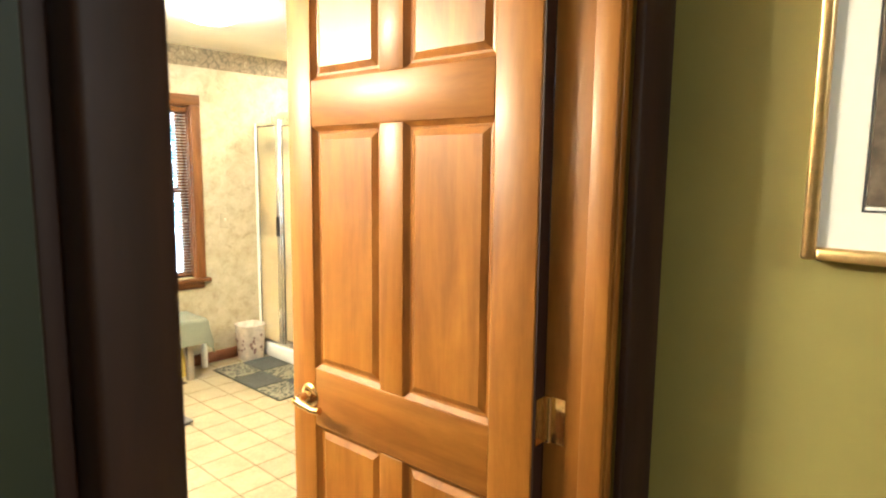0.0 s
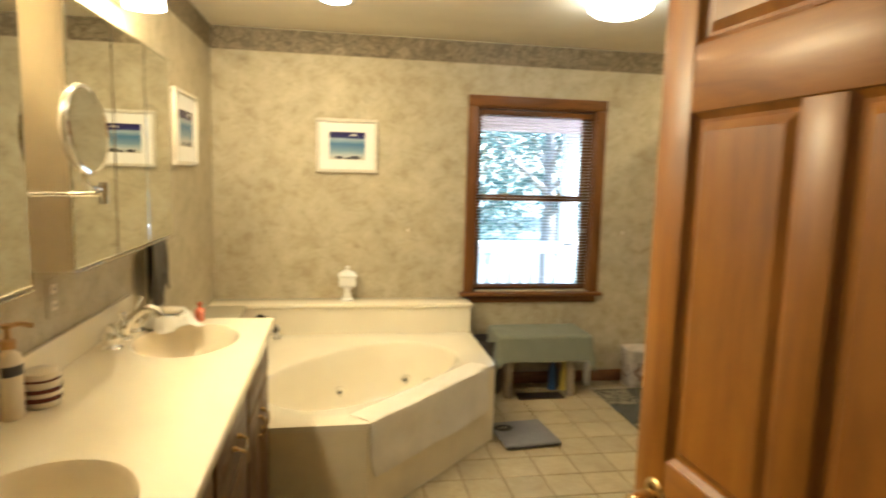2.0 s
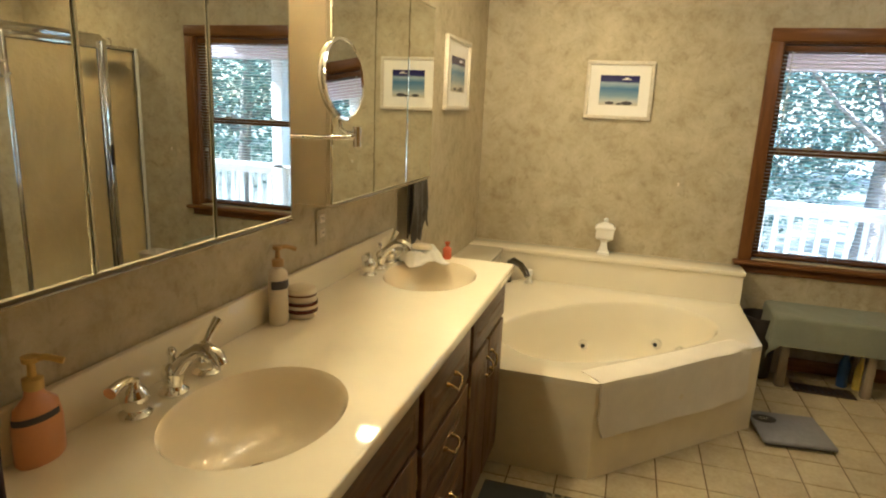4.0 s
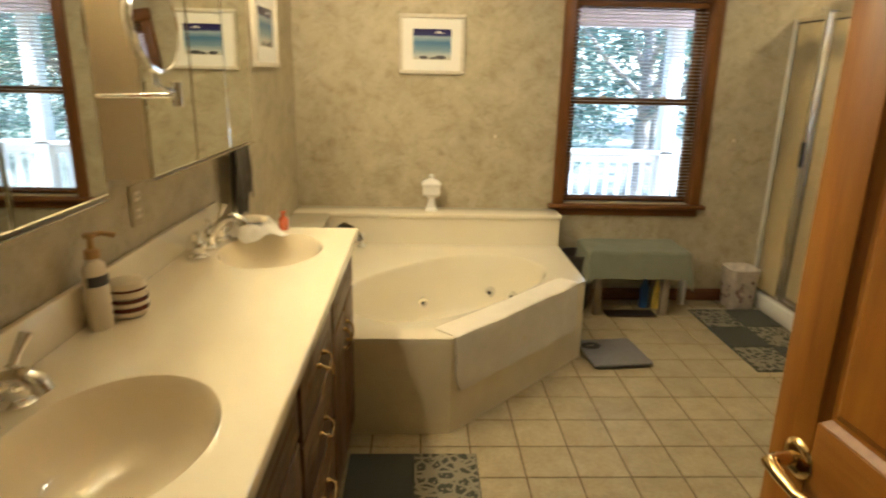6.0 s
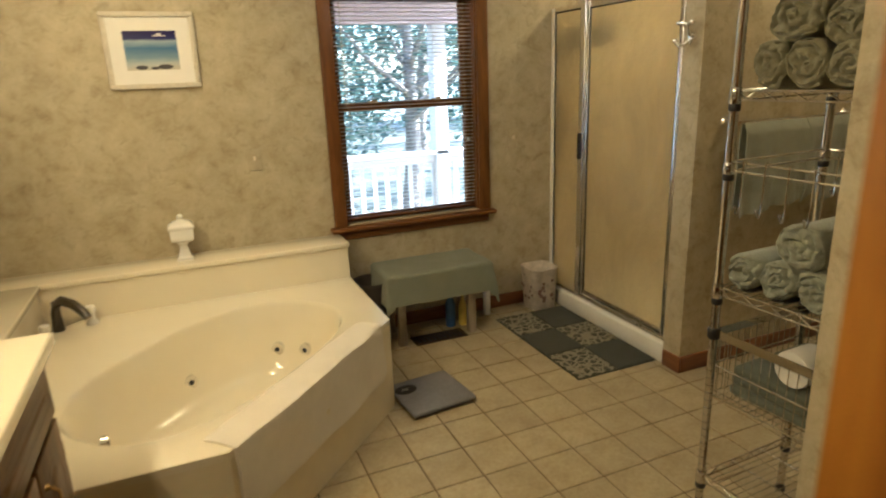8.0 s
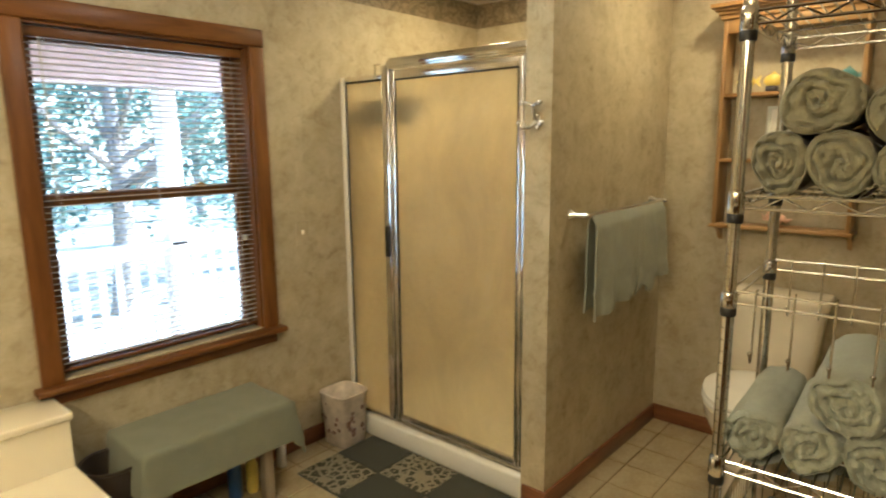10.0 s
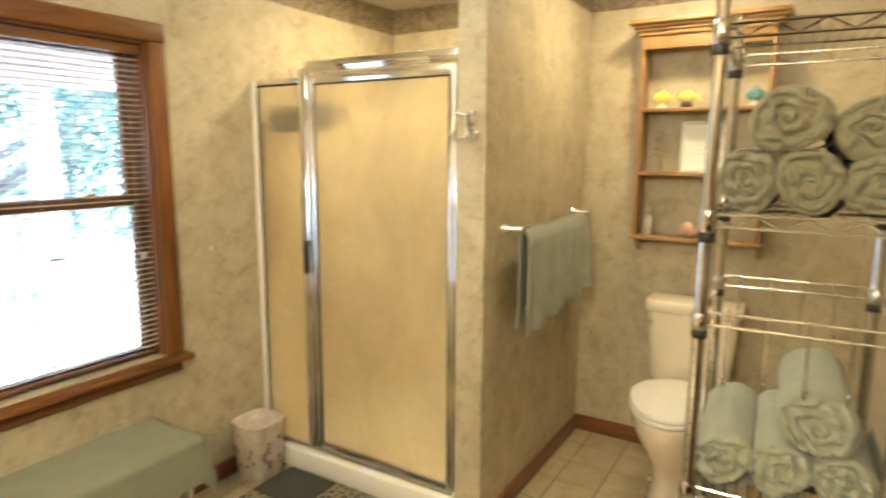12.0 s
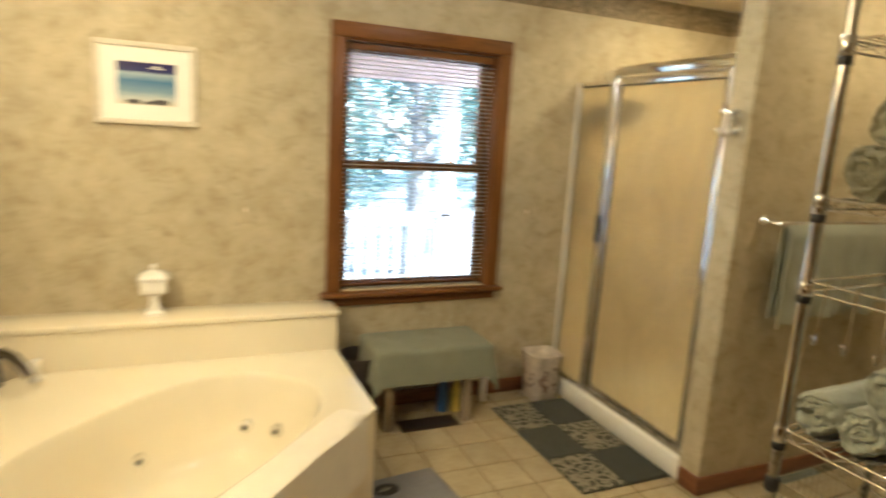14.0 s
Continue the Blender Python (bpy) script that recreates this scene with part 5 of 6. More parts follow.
# ---------------------------------------------------------------- shower
def build_shower():
    s = thing("shower_enclosure", (3.22, 4.15, 0), "framed obscure glass shower enclosure with white curb", "shower")
    gx = 3.225
    part("curb", boxes((3.185, 3.275, PY1 + 0.001, YN - 0.001, 0, 0.105), bevel=0.010), M_WHITE, s)
    part("pan", boxes((3.275, XE - 0.001, PY1 + 0.001, YN - 0.001, 0, 0.04)), M_WHITE, s)
    part("surround", boxes((3.27, XE - 0.001, YN - 0.006, YN - 0.001, 0.04, 1.80), (XE - 0.006, XE - 0.001, PY1 + 0.006, YN - 0.006, 0.04, 1.80), (3.27, XE - 0.001, PY1 + 0.001, PY1 + 0.006, 0.04, 1.80)), M_SHOWER, s, smooth=False)
    part("wall_channel", boxes((gx - 0.014, gx + 0.014, YN - 0.03, YN - 0.001, 0.105, 1.83), bevel=0.003), M_WHITE, s, "white wall channel")
    part("bottom_track", boxes((gx - 0.016, gx + 0.016, PY1 + 0.001, YN - 0.03, 0.105, 0.128), bevel=0.003), M_ALU, s)
    part("panel_head", boxes((gx - 0.012, gx + 0.012, 4.40, YN - 0.03, 1.808, 1.83), bevel=0.003), M_ALU, s)
    part("mid_post", boxes((gx - 0.02, gx + 0.014, 4.352, 4.40, 0.128, 1.865), bevel=0.005), M_CHROME, s)
    part("header", boxes((gx - 0.024, gx + 0.018, PY1 + 0.001, 4.352, 1.845, 1.893), (gx - 0.032, gx - 0.02, PY1 + 0.001, 4.352, 1.855, 1.883), bevel=0.004), M_CHROME, s)
    part("strike_post", boxes((gx - 0.016, gx + 0.014, PY1 + 0.001, PY1 + 0.026, 0.128, 1.845), bevel=0.004), M_CHROME, s)
    part("fixed_pane", boxes((gx - 0.003, gx + 0.003, 4.40, YN - 0.028, 0.128, 1.81)), M_FROST, s, "tan obscure glass", smooth=False)
    part("seal", boxes((gx - 0.006, gx + 0.006, YN - 0.036, YN - 0.03, 0.128, 1.808), (gx - 0.006, gx + 0.006, 4.401, YN - 0.036, 1.80, 1.808)), M_BLACK, s, smooth=False)
    d = part("shower_door", boxes((gx - 0.014, gx + 0.012, PY1 + 0.028, PY1 + 0.05, 0.135, 1.84), (gx - 0.014, gx + 0.012, 4.322, 4.350, 0.135, 1.84), (gx - 0.014, gx + 0.012, PY1 + 0.05, 4.322, 0.135, 0.168), (gx - 0.014, gx + 0.012, PY1 + 0.05, 4.322, 1.80, 1.84), bevel=0.003), M_ALU, s)
    part("pane", boxes((gx - 0.003, gx + 0.003, PY1 + 0.048, 4.324, 0.166, 1.802)), M_FROST, d, "tan obscure glass", smooth=False)
    part("seal", boxes((gx - 0.010, gx - 0.004, PY1 + 0.05, PY1 + 0.055, 0.168, 1.80), (gx - 0.010, gx - 0.004, 4.317, 4.322, 0.168, 1.80), (gx - 0.010, gx - 0.004, PY1 + 0.055, 4.317, 1.795, 1.80)), M_BLACK, d, smooth=False)
    part("pull", boxes((gx - 0.034, gx - 0.020, 4.362, 4.386, 0.97, 1.12), bevel=0.004), M_BLACK, d, "dark door pull")
    bm = bmesh.new()
    tube(bm, [(gx, 4.46, 1.83), (gx, 4.46, 1.875), (gx + 0.03, 4.46, 1.88)], 0.004, 6)
    part("head_clip", bm, M_ALU, s)
    # dark shower head on its arm
    bm = bmesh.new()
    tube(bm, [(3.52, YN - 0.006, 1.86), (3.52, 4.60, 1.86), (3.52, 4.50, 1.82)], 0.01, 10)
    a = part("shower_arm", bm, M_CHROME, s)
    bm = bmesh.new()
    lathe(bm, (0, 0, 0), ((0.015, 0.05), (0.03, 0.03), (0.085, 0.01), (0.09, 0), (0, -0.004)), 28)
    bmesh.ops.transform(bm, matrix=Matrix.Translation((3.46, 4.43, 1.70)) @ pose(0, 0, 0, 25, 0, 0), verts=bm.verts)
    part("shower_head", bm, M_BLACK, a, "dark round shower head")


build_shower()
cad = thing("shower_caddy", (3.36, 4.56, 1.45), "dark wire shower caddy with bottles behind glass", "caddy")
part("tray", boxes((3.29, 3.40, 4.36, 4.66, 1.60, 1.72), bevel=0.01), plain("dark_caddy", (0.05, 0.045, 0.04), 0.5), cad)
bm = bmesh.new()
rod(bm, (3.345, 4.51, 1.72), (3.345, 4.51, 1.80), 0.006, 8)
rod(bm, (3.345, 4.51, 1.80), (3.345, YN - 0.006, 1.83), 0.006, 8)
part("hanger", bm, M_ALU, cad)


def build_robe_hook():
    h = thing("robe_hook", (PX, 3.535, 1.61), "chrome double robe hook on wall end", "hook")
    bm = bmesh.new()
    bmesh.ops.create_cone(bm, cap_ends=True, segments=20, radius1=0.022, radius2=0.018, depth=0.012, matrix=Matrix.Translation((PX - 0.006, 3.535, 1.60)) @ pose(0, 0, 0, 0, -90, 0))
    part("rose", bm, M_CHROME, h)
    bm = bmesh.new()
    tube(bm, [(PX - 0.012, 3.535, 1.60), (PX - 0.03, 3.535, 1.62), (PX - 0.035, 3.535, 1.645)], 0.009, 10)
    part("stem", bm, M_CHROME, h)
    for s in (-1, 1):
        bm = bmesh.new()
        tube(bm, [(PX - 0.034, 3.535, 1.645), (PX - 0.04, 3.535 + s * 0.018, 1.655), (PX - 0.048, 3.535 + s * 0.036, 1.655)], 0.007, 10)
        bmesh.ops.create_uvsphere(bm, u_segments=10, v_segments=8, radius=0.011, matrix=Matrix.Translation((PX - 0.049, 3.535 + s * 0.038, 1.655)))
        part("upper_prong", bm, M_CHROME, h)
        bm = bmesh.new()
        tube(bm, [(PX - 0.012, 3.535, 1.59), (PX - 0.03, 3.535 + s * 0.015, 1.565), (PX - 0.048, 3.535 + s * 0.036, 1.560), (PX - 0.054, 3.535 + s * 0.05, 1.578)], 0.007, 10)
        bmesh.ops.create_uvsphere(bm, u_segments=10, v_segments=8, radius=0.011, matrix=Matrix.Translation((PX - 0.054, 3.535 + s * 0.05, 1.582)))
        part("lower_prong", bm, M_CHROME, h)


build_robe_hook()
bar = thing("towel_bar", (3.68, PY0 - 0.06, 1.22), "chrome towel bar on alcove wall", "towel bar")
bm = bmesh.new()
rod(bm, (3.345, PY0 - 0.065, 1.222), (4.17, PY0 - 0.065, 1.222), 0.008, 12)
part("rail", bm, M_CHROME, bar)
for x in (3.355, 4.16):
    bm = bmesh.new()
    tube(bm, [(x, PY0, 1.222), (x, PY0 - 0.03, 1.222), (x, PY0 - 0.07, 1.222), (x, PY0 - 0.083, 1.222)], 0.012, 14, [0.026, 0.012, 0.014, 0.008])
    part("post", bm, M_CHROME, bar)
hanging_towel("bath_towel", M_SAGE2, 3.40, 3.79, PY0 - 0.065, 0.81, 1.222, "pale sage bath towel folded over a towel bar", "x", 0.04, 1.0, "towels on the bar")
hanging_towel("bath_towel", M_SAGE2, 3.80, 4.12, PY0 - 0.065, 0.84, 1.222, "pale sage bath towel folded over a towel bar", "x", 0.035, 4.0, "towels on the bar")

# ---------------------------------------------------------------- toilet
def build_toilet():
    cy = 2.878
    t = thing("toilet", (3.9, cy, 0), "almond two piece toilet with closed lid", "toilet")

    def egg(cx, a, b, z, n=40):
        pts = []
        for k in range(n):
            th = 2 * math.pi * k / n
            c, s = math.cos(th), math.sin(th)
            ln = a if c < 0 else a * 0.78
            pts.append((cx + ln * c, cy + b * s * (1 - 0.12 * max(0, -c)), z * 1.12))
        return pts
    bm = bmesh.new()
    loft(bm, [egg(3.83, 0.235, 0.105, 0.0), egg(3.83, 0.232, 0.10, 0.02), egg(3.83, 0.20, 0.088, 0.1), egg(3.80, 0.20, 0.10, 0.18), egg(3.77, 0.24, 0.15, 0.27), egg(3.755, 0.27, 0.18, 0.34), egg(3.75, 0.275, 0.186, 0.385), egg(3.75, 0.26, 0.175, 0.392)])
    part("bowl", bm, M_IVORY, t)
    part("deck", boxes((3.90, 4.02, cy - 0.14, cy + 0.14, 0.33, 0.438), bevel=0.02), M_IVORY, t)
    bm = bmesh.new()
    loft(bm, [egg(3.752, 0.272, 0.185, 0.394), egg(3.752, 0.28, 0.192, 0.399), egg(3.752, 0.28, 0.192, 0.408), egg(3.752, 0.272, 0.186, 0.413)])
    part("seat", bm, M_WHITE, t)
    bm = bmesh.new()
    loft(bm, [egg(3.752, 0.272, 0.186, 0.415), egg(3.752, 0.279, 0.191, 0.42), egg(3.752, 0.276, 0.188, 0.43), egg(3.752, 0.22, 0.15, 0.437), egg(3.752, 0.1, 0.07, 0.439)])
    part("lid", bm, M_WHITE, t)

    def rr(hx, hy, z, n=36):
        pts = []
        for k in range(n):
            a = 2 * math.pi * k / n
            c, s = math.cos(a), math.sin(a)
            r = 1 / (abs(c) ** 7 + abs(s) ** 7) ** (1 / 7)
            pts.append((4.095 + hx * r * c, cy + hy * r * s, z))
        return pts
    bm = bmesh.new()
    loft(bm, [rr(0.08, 0.16, 0.44), rr(0.09, 0.175, 0.46), rr(0.10, 0.195, 0.73), rr(0.1, 0.2, 0.78)])
    k = part("tank", bm, M_IVORY, t)
    bm = bmesh.new()
    loft(bm, [rr(0.104, 0.205, 0.78), rr(0.112, 0.212, 0.787), rr(0.112, 0.212, 0.822), rr(0.107, 0.207, 0.832), rr(0.09, 0.19, 0.835)])
    part("tank_lid", bm, M_IVORY, t)
    bm = bmesh.new()
    rod(bm, (3.995, cy + 0.172, 0.735), (3.975, cy + 0.172, 0.735), 0.012, 14)
    tube(bm, [(3.978, cy + 0.172, 0.735), (3.972, cy + 0.18, 0.73), (3.972, cy + 0.19, 0.715)], 0.006, 8)
    part("flush_lever", bm, M_CHROME, k)
    for s in (-1, 1):
        bm = bmesh.new()
        lathe(bm, (3.84, cy + s * 0.098, 0.02), ((0.014, 0), (0.013, 0.012), (0, 0.016)), 12)
        part("bolt_cap", bm, M_WHITE, t)
    t.location.x = 4.005


build_toilet()

# ---------------------------------------------------------------- wall shelf and ornaments
SX0 = XE - 0.135


def build_shelf():
    s = thing("wall_shelf", (XE - 0.06, 2.91, 1.05), "honey pine wall shelf unit with crown top", "shelf")
    y0, y1 = 2.632, 3.19
    for y in (y0, y1 - 0.018):
        bm = bmesh.new()
        box(bm, SX0, XE - 0.001, y, y + 0.018, 1.105, 2.06, 0.003)
        loft(bm, [[(SX0 + 0.02, y + a, 1.105), (XE - 0.001, y + a, 1.105), (XE - 0.001, y + a, 1.03), (XE - 0.03, y + a, 1.045), (XE - 0.05, y + a, 1.08)] for a in (0.001, 0.017)])
        part("side_panel", bm, M_PINE, s)
    for z in (1.105, 1.41, 1.705):
        part("shelf_board", boxes((SX0 - (0.012 if z < 1.2 else 0), XE - 0.001, y0 + (0.018 if z > 1.2 else -0.01), y1 - (0.018 if z > 1.2 else -0.01), z, z + 0.016), bevel=0.003), M_PINE, s)
    bm = bmesh.new()
    for k, (o, za, zb) in enumerate(((0.012, 2.045, 2.065), (0.022, 2.065, 2.08), (0.034, 2.08, 2.094), (0.05, 2.094, 2.112))):
        box(bm, SX0 - o, XE - 0.001, y0 - o, y1 + o, za, zb, 0.003)
    part("crown", bm, M_PINE, s)
    part("top_rail", boxes((SX0 - 0.002, SX0 + 0.016, y0 + 0.018, y1 - 0.018, 1.985, 2.045), bevel=0.002), M_PINE, s)


build_shelf()


def fish(y, mat, z, label, turn=0):
    f = thing("fish_ornament", (SX0 + 0.06, y, z), label, "ornament", "fish ornaments on the shelf")
    bm = bmesh.new()
    c = (SX0 + 0.06, y, z)
    bmesh.ops.create_uvsphere(bm, u_segments=16, v_segments=12, radius=0.03, matrix=Matrix.Translation((c[0], c[1], z + 0.05)) @ Matrix.Diagonal((0.5, 1.25, 0.9, 1)))
    part("body", bm, mat, f)
    bm = bmesh.new()
    loft(bm, [[(c[0] - w, c[1] - 0.028, z + 0.05), (c[0] - w, c[1] - 0.062, z + 0.075), (c[0] - w, c[1] - 0.054, z + 0.05), (c[0] - w, c[1] - 0.062, z + 0.026)] for w in (-0.003, 0.003)])
    loft(bm, [[(c[0] - w, c[1] - 0.025, z + 0.068), (c[0] - w, c[1] + 0.02, z + 0.07), (c[0] - w, c[1] - 0.005, z + 0.09)] for w in (-0.002, 0.002)])
    part("fin", bm, mat, f)
    bm = bmesh.new()
    lathe(bm, (c[0], c[1], z), ((0.022, 0), (0.02, 0.008), (0.008, 0.016), (0.007, 0.028), (0, 0.03)), 14)
    part("stand", bm, M_LOTION if mat is not M_INK else M_INK, f)


fish(3.095, M_YELLOW, 1.721, "yellow glazed fish ornament on stand")
fish(2.985, M_YELLOW, 1.721, "yellow and black fish ornament on stand")
fish(2.705, M_TEAL, 1.721, "teal glazed fish ornament on stand")
solo("dark_pebble", boxes((SX0 + 0.03, SX0 + 0.08, 2.96, 3.01, 1.7215, 1.748), bevel=0.01), M_INK, "dark coral piece below a fish ornament", "ornament")


def build_small_frame():
    p = thing("photo_frame", (SX0 + 0.08, 2.900, 1.4265), "pale framed card leaning on shelf back", "picture frame")
    x = SX0 + 0.07
    part("frame", boxes((x, x + 0.012, 2.790, 2.805, 1.4265, 1.66), (x, x + 0.012, 2.985, 3.000, 1.4265, 1.66), (x, x + 0.012, 2.805, 2.985, 1.4265, 1.4415), (x, x + 0.012, 2.805, 2.985, 1.645, 1.66), bevel=0.002), M_PALEFRAME, p)
    part("card", boxes((x + 0.005, x + 0.009, 2.805, 2.985, 1.4415, 1.645)), M_MATTE, p, smooth=False)
    part("printed_lines", boxes((x + 0.0042, x + 0.005, 2.850, 2.940, 1.55, 1.554), (x + 0.0042, x + 0.005, 2.860, 2.930, 1.53, 1.534), (x + 0.0042, x + 0.005, 2.850, 2.940, 1.51, 1.514)), M_PALEFRAME, p, smooth=False)


build_small_frame()
dec = thing("perfume_decanter", (SX0 + 0.06, 3.110, 1.4265), "clear cut glass perfume decanter with stopper", "decanter")
bm = bmesh.new()
lathe(bm, (SX0 + 0.06, 3.110, 1.4265), ((0.03, 0), (0.034, 0.01), (0.03, 0.03), (0.02, 0.045), (0.024, 0.06), (0.02, 0.075), (0.009, 0.085), (0.009, 0.105), (0.013, 0.11)), 14)
part("body", bm, M_CLEAR, dec)
bm = bmesh.new()
lathe(bm, (SX0 + 0.06, 3.110, 1.4265), ((0.006, 0.106), (0.014, 0.125), (0.012, 0.14), (0.004, 0.15), (0.007, 0.16), (0, 0.168)), 12)
part("stopper", bm, M_CLEAR, dec)
bottle("glass_bottle", (SX0 + 0.05, 3.125, 1.1215), ((0.02, 0), (0.022, 0.004), (0.022, 0.075), (0.012, 0.09), (0.011, 0.10), (0.016, 0.105), (0.016, 0.14), (0, 0.142)), plain("smoky_bottle", (0.42, 0.38, 0.28), 0.2), "small pale glass bottle with silver cap")
sh = thing("sea_shell", (SX0 + 0.05, 2.920, 1.1215), "pink spiral sea shell on the shelf", "shell")
bm = bmesh.new()
pts, rad = [], []
for k in range(26):
    s = k / 25
    a = s * 14
    r = 0.022 * (1 - s)
    pts.append((SX0 + 0.05 + r * math.cos(a), 2.950 - 0.09 * s, 1.1215 + 0.034 + r * math.sin(a)))
    rad.append(0.003 + 0.022 * (1 - s))
tube(bm, pts, 0.01, 10, rad)
for k in range(7):
    rod(bm, (SX0 + 0.04, 2.970 - k * 0.014, 1.15), (SX0 + 0.03, 2.980 - k * 0.012, 1.18 - 0.004 * k), 0.006, 6, 0.001)
part("whorl", bm, M_SHELL, sh)

# ---------------------------------------------------------------- wire rack
RW, RD = 0.328, 0.41
RACK = pose(2.455, 2.617, 0, 0, 0, -87.5)


def zig(bm, p, q, z0, z1, n, r):
    pts = []
    for k in range(n + 1):
        s = k / n
        v = Vector(p).lerp(Vector(q), s)
        pts.append((v.x, v.y, z0 if k % 2 else z1))
    tube(bm, pts, r, 5)


def wire_shelf(rack, z, label="wire shelf"):
    bm = bmesh.new()
    c = [(0, 0), (RW, 0), (RW, RD), (0, RD)]
    tube(bm, [(x, y, z) for x, y in c + c[:1]], 0.0032, 6)
    s = part("shelf", bm, M_WIRE, rack, label)
    bm = bmesh.new()
    tube(bm, [(x, y, z - 0.024) for x, y in c + c[:1]], 0.0032, 6)
    part("lower_wire", bm, M_WIRE, s)
    for (ax, ay), (bx, by) in zip(c, c[1:] + c[:1]):
        bm = bmesh.new()
        zig(bm, (ax, ay, 0), (bx, by, 0), z - 0.023, z - 0.001, 8 if abs(ax - bx) > 0.1 and RW < RD else 10, 0.0022)
        part("truss_wire", bm, M_WIRE, s)
    n = 15
    for k in range(1, n):
        x = RW * k / n
        bm = bmesh.new()
        rod(bm, (x, 0, z + 0.002), (x, RD, z + 0.002), 0.0017, 5)
        part("wire", bm, M_WIRE, s)
    for k in (1, 2):
        bm = bmesh.new()
        rod(bm, (0, RD * k / 3, z - 0.002), (RW, RD * k / 3, z - 0.002), 0.0028, 5)
        part("cross_wire", bm, M_WIRE, s)
    for x, y in c:
        bm = bmesh.new()
        lathe(bm, (x, y, z - 0.036), ((0.0145, 0), (0.0168, 0.004), (0.0165, 0.04), (0.0145, 0.045)), 16)
        part("corner_socket", bm, M_WIRE, s)
        bm = bmesh.new()
        lathe(bm, (x, y, z - 0.054), ((0.0145, 0), (0.016, 0.003), (0.016, 0.018), (0.0145, 0.02)), 16)
        part("collar", bm, M_BLACK, s, "black plastic collar")


def build_rack():
    r = thing("wire_rack", (0, 0, 0), "chrome wire shelving rack with rolled towels", "rack")
    for x, y in ((0, 0), (RW, 0), (RW, RD), (0, RD)):
        bm = bmesh.new()
        prof = [(0.0125, 0.03)]
        z = 0.05
        while z < 1.80:
            prof += [(0.0127, z), (0.0127, z + 0.0218), (0.0108, z + 0.022), (0.0108, z + 0.0252)]
            z += 0.0254
        prof += [(0.0127, z), (0.0127, 1.835), (0.009, 1.845), (0, 1.846)]
        lathe(bm, (x, y, 0), prof, 20)
        p = part("post", bm, M_WIRE, r, smooth=False)
        bm = bmesh.new()
        lathe(bm, (x, y, 0), ((0.016, 0), (0.017, 0.004), (0.015, 0.02), (0.008, 0.03), (0.008, 0.035)), 14)
        part("foot", bm, M_BLACK, p)
    for z in (1.75, 1.406, 0.848, 0.215):
        wire_shelf(r, z)
    c = [(0, 0), (RW, 0), (RW, RD), (0, RD)]
    bm = bmesh.new()
    tube(bm, [(x, y, 1.215) for x, y in c + c[:1]], 0.003, 6)
    g = part("hanging_rail", bm, M_WIRE, r)
    bm = bmesh.new()
    tube(bm, [(x, y, 1.19) for x, y in c + c[:1]], 0.003, 6)
    part("lower_wire", bm, M_WIRE, g)
    for x, y in c:
        bm = bmesh.new()
        lathe(bm, (x, y, 1.18), ((0.0145, 0), (0.0165, 0.003), (0.0165, 0.030), (0.0145, 0.033)), 16)
        part("corner_socket", bm, M_WIRE, g)
        bm = bmesh.new()
        lathe(bm, (x, y, 1.163), ((0.0145, 0), (0.0158, 0.003), (0.0158, 0.016), (0.0145, 0.018)), 16)
        part("collar", bm, M_BLACK, g, "black plastic collar")
    for y in (0.0, RD):
        for k in range(4):
            x = 0.05 + k * 0.067
            bm = bmesh.new()
            tube(bm, [(x, y + 0.005, 1.222), (x, y - 0.006, 1.222), (x, y - 0.008, 1.16), (x, y - 0.008, 1.09), (x, y - 0.012, 1.078), (x, y - 0.022, 1.08), (x, y - 0.025, 1.095)], 0.0022, 6)
            bmesh.ops.create_uvsphere(bm, u_segments=8, v_segments=6, radius=0.005, matrix=Matrix.Translation((x, y - 0.025, 1.098)))
            part("hook", bm, M_WIRE, g)
    # wire basket below
    bm = bmesh.new()
    for (ax, ay), (bx, by) in zip(c, c[1:] + c[:1]):
        dx, dy = (0.0016, 0) if abs(ax - bx) < 0.01 else (0, 0.0016)
        box(bm, min(ax, bx) - dx, max(ax, bx) + dx, min(ay, by) - dy, max(ay, by) + dy, 0.688, 0.714)
    b = part("basket", bm, M_WIRE, r, "chrome banded wire basket")
    for zz in (0.60, 0.50):
        bm = bmesh.new()
        tube(bm, [(x, y, zz) for x, y in c + c[:1]], 0.0028, 6)
        part("hoop", bm, M_WIRE, b)
    for k in range(13):
        x = RW * k / 12
        bm = bmesh.new()
        tube(bm, [(x, 0, 0.70), (x, 0, 0.50), (x, RD, 0.50), (x, RD, 0.70)], 0.0016, 5)
        part("wire", bm, M_WIRE, b)
    for k in range(1, 15):
        y = RD * k / 15
        bm = bmesh.new()
        tube(bm, [(0, y, 0.70), (0, y, 0.50), (RW, y, 0.50), (RW, y, 0.70)], 0.0016, 5)
        part("wire", bm, M_WIRE, b)
    for x, y in c:
        bm = bmesh.new()
        lathe(bm, (x, y, 0.685), ((0.0165, 0), (0.019, 0.003), (0.019, 0.03), (0.0165, 0.033)), 16)
        part("corner_socket", bm, M_BLACK, b)
    r.matrix_world = RACK


build_rack()


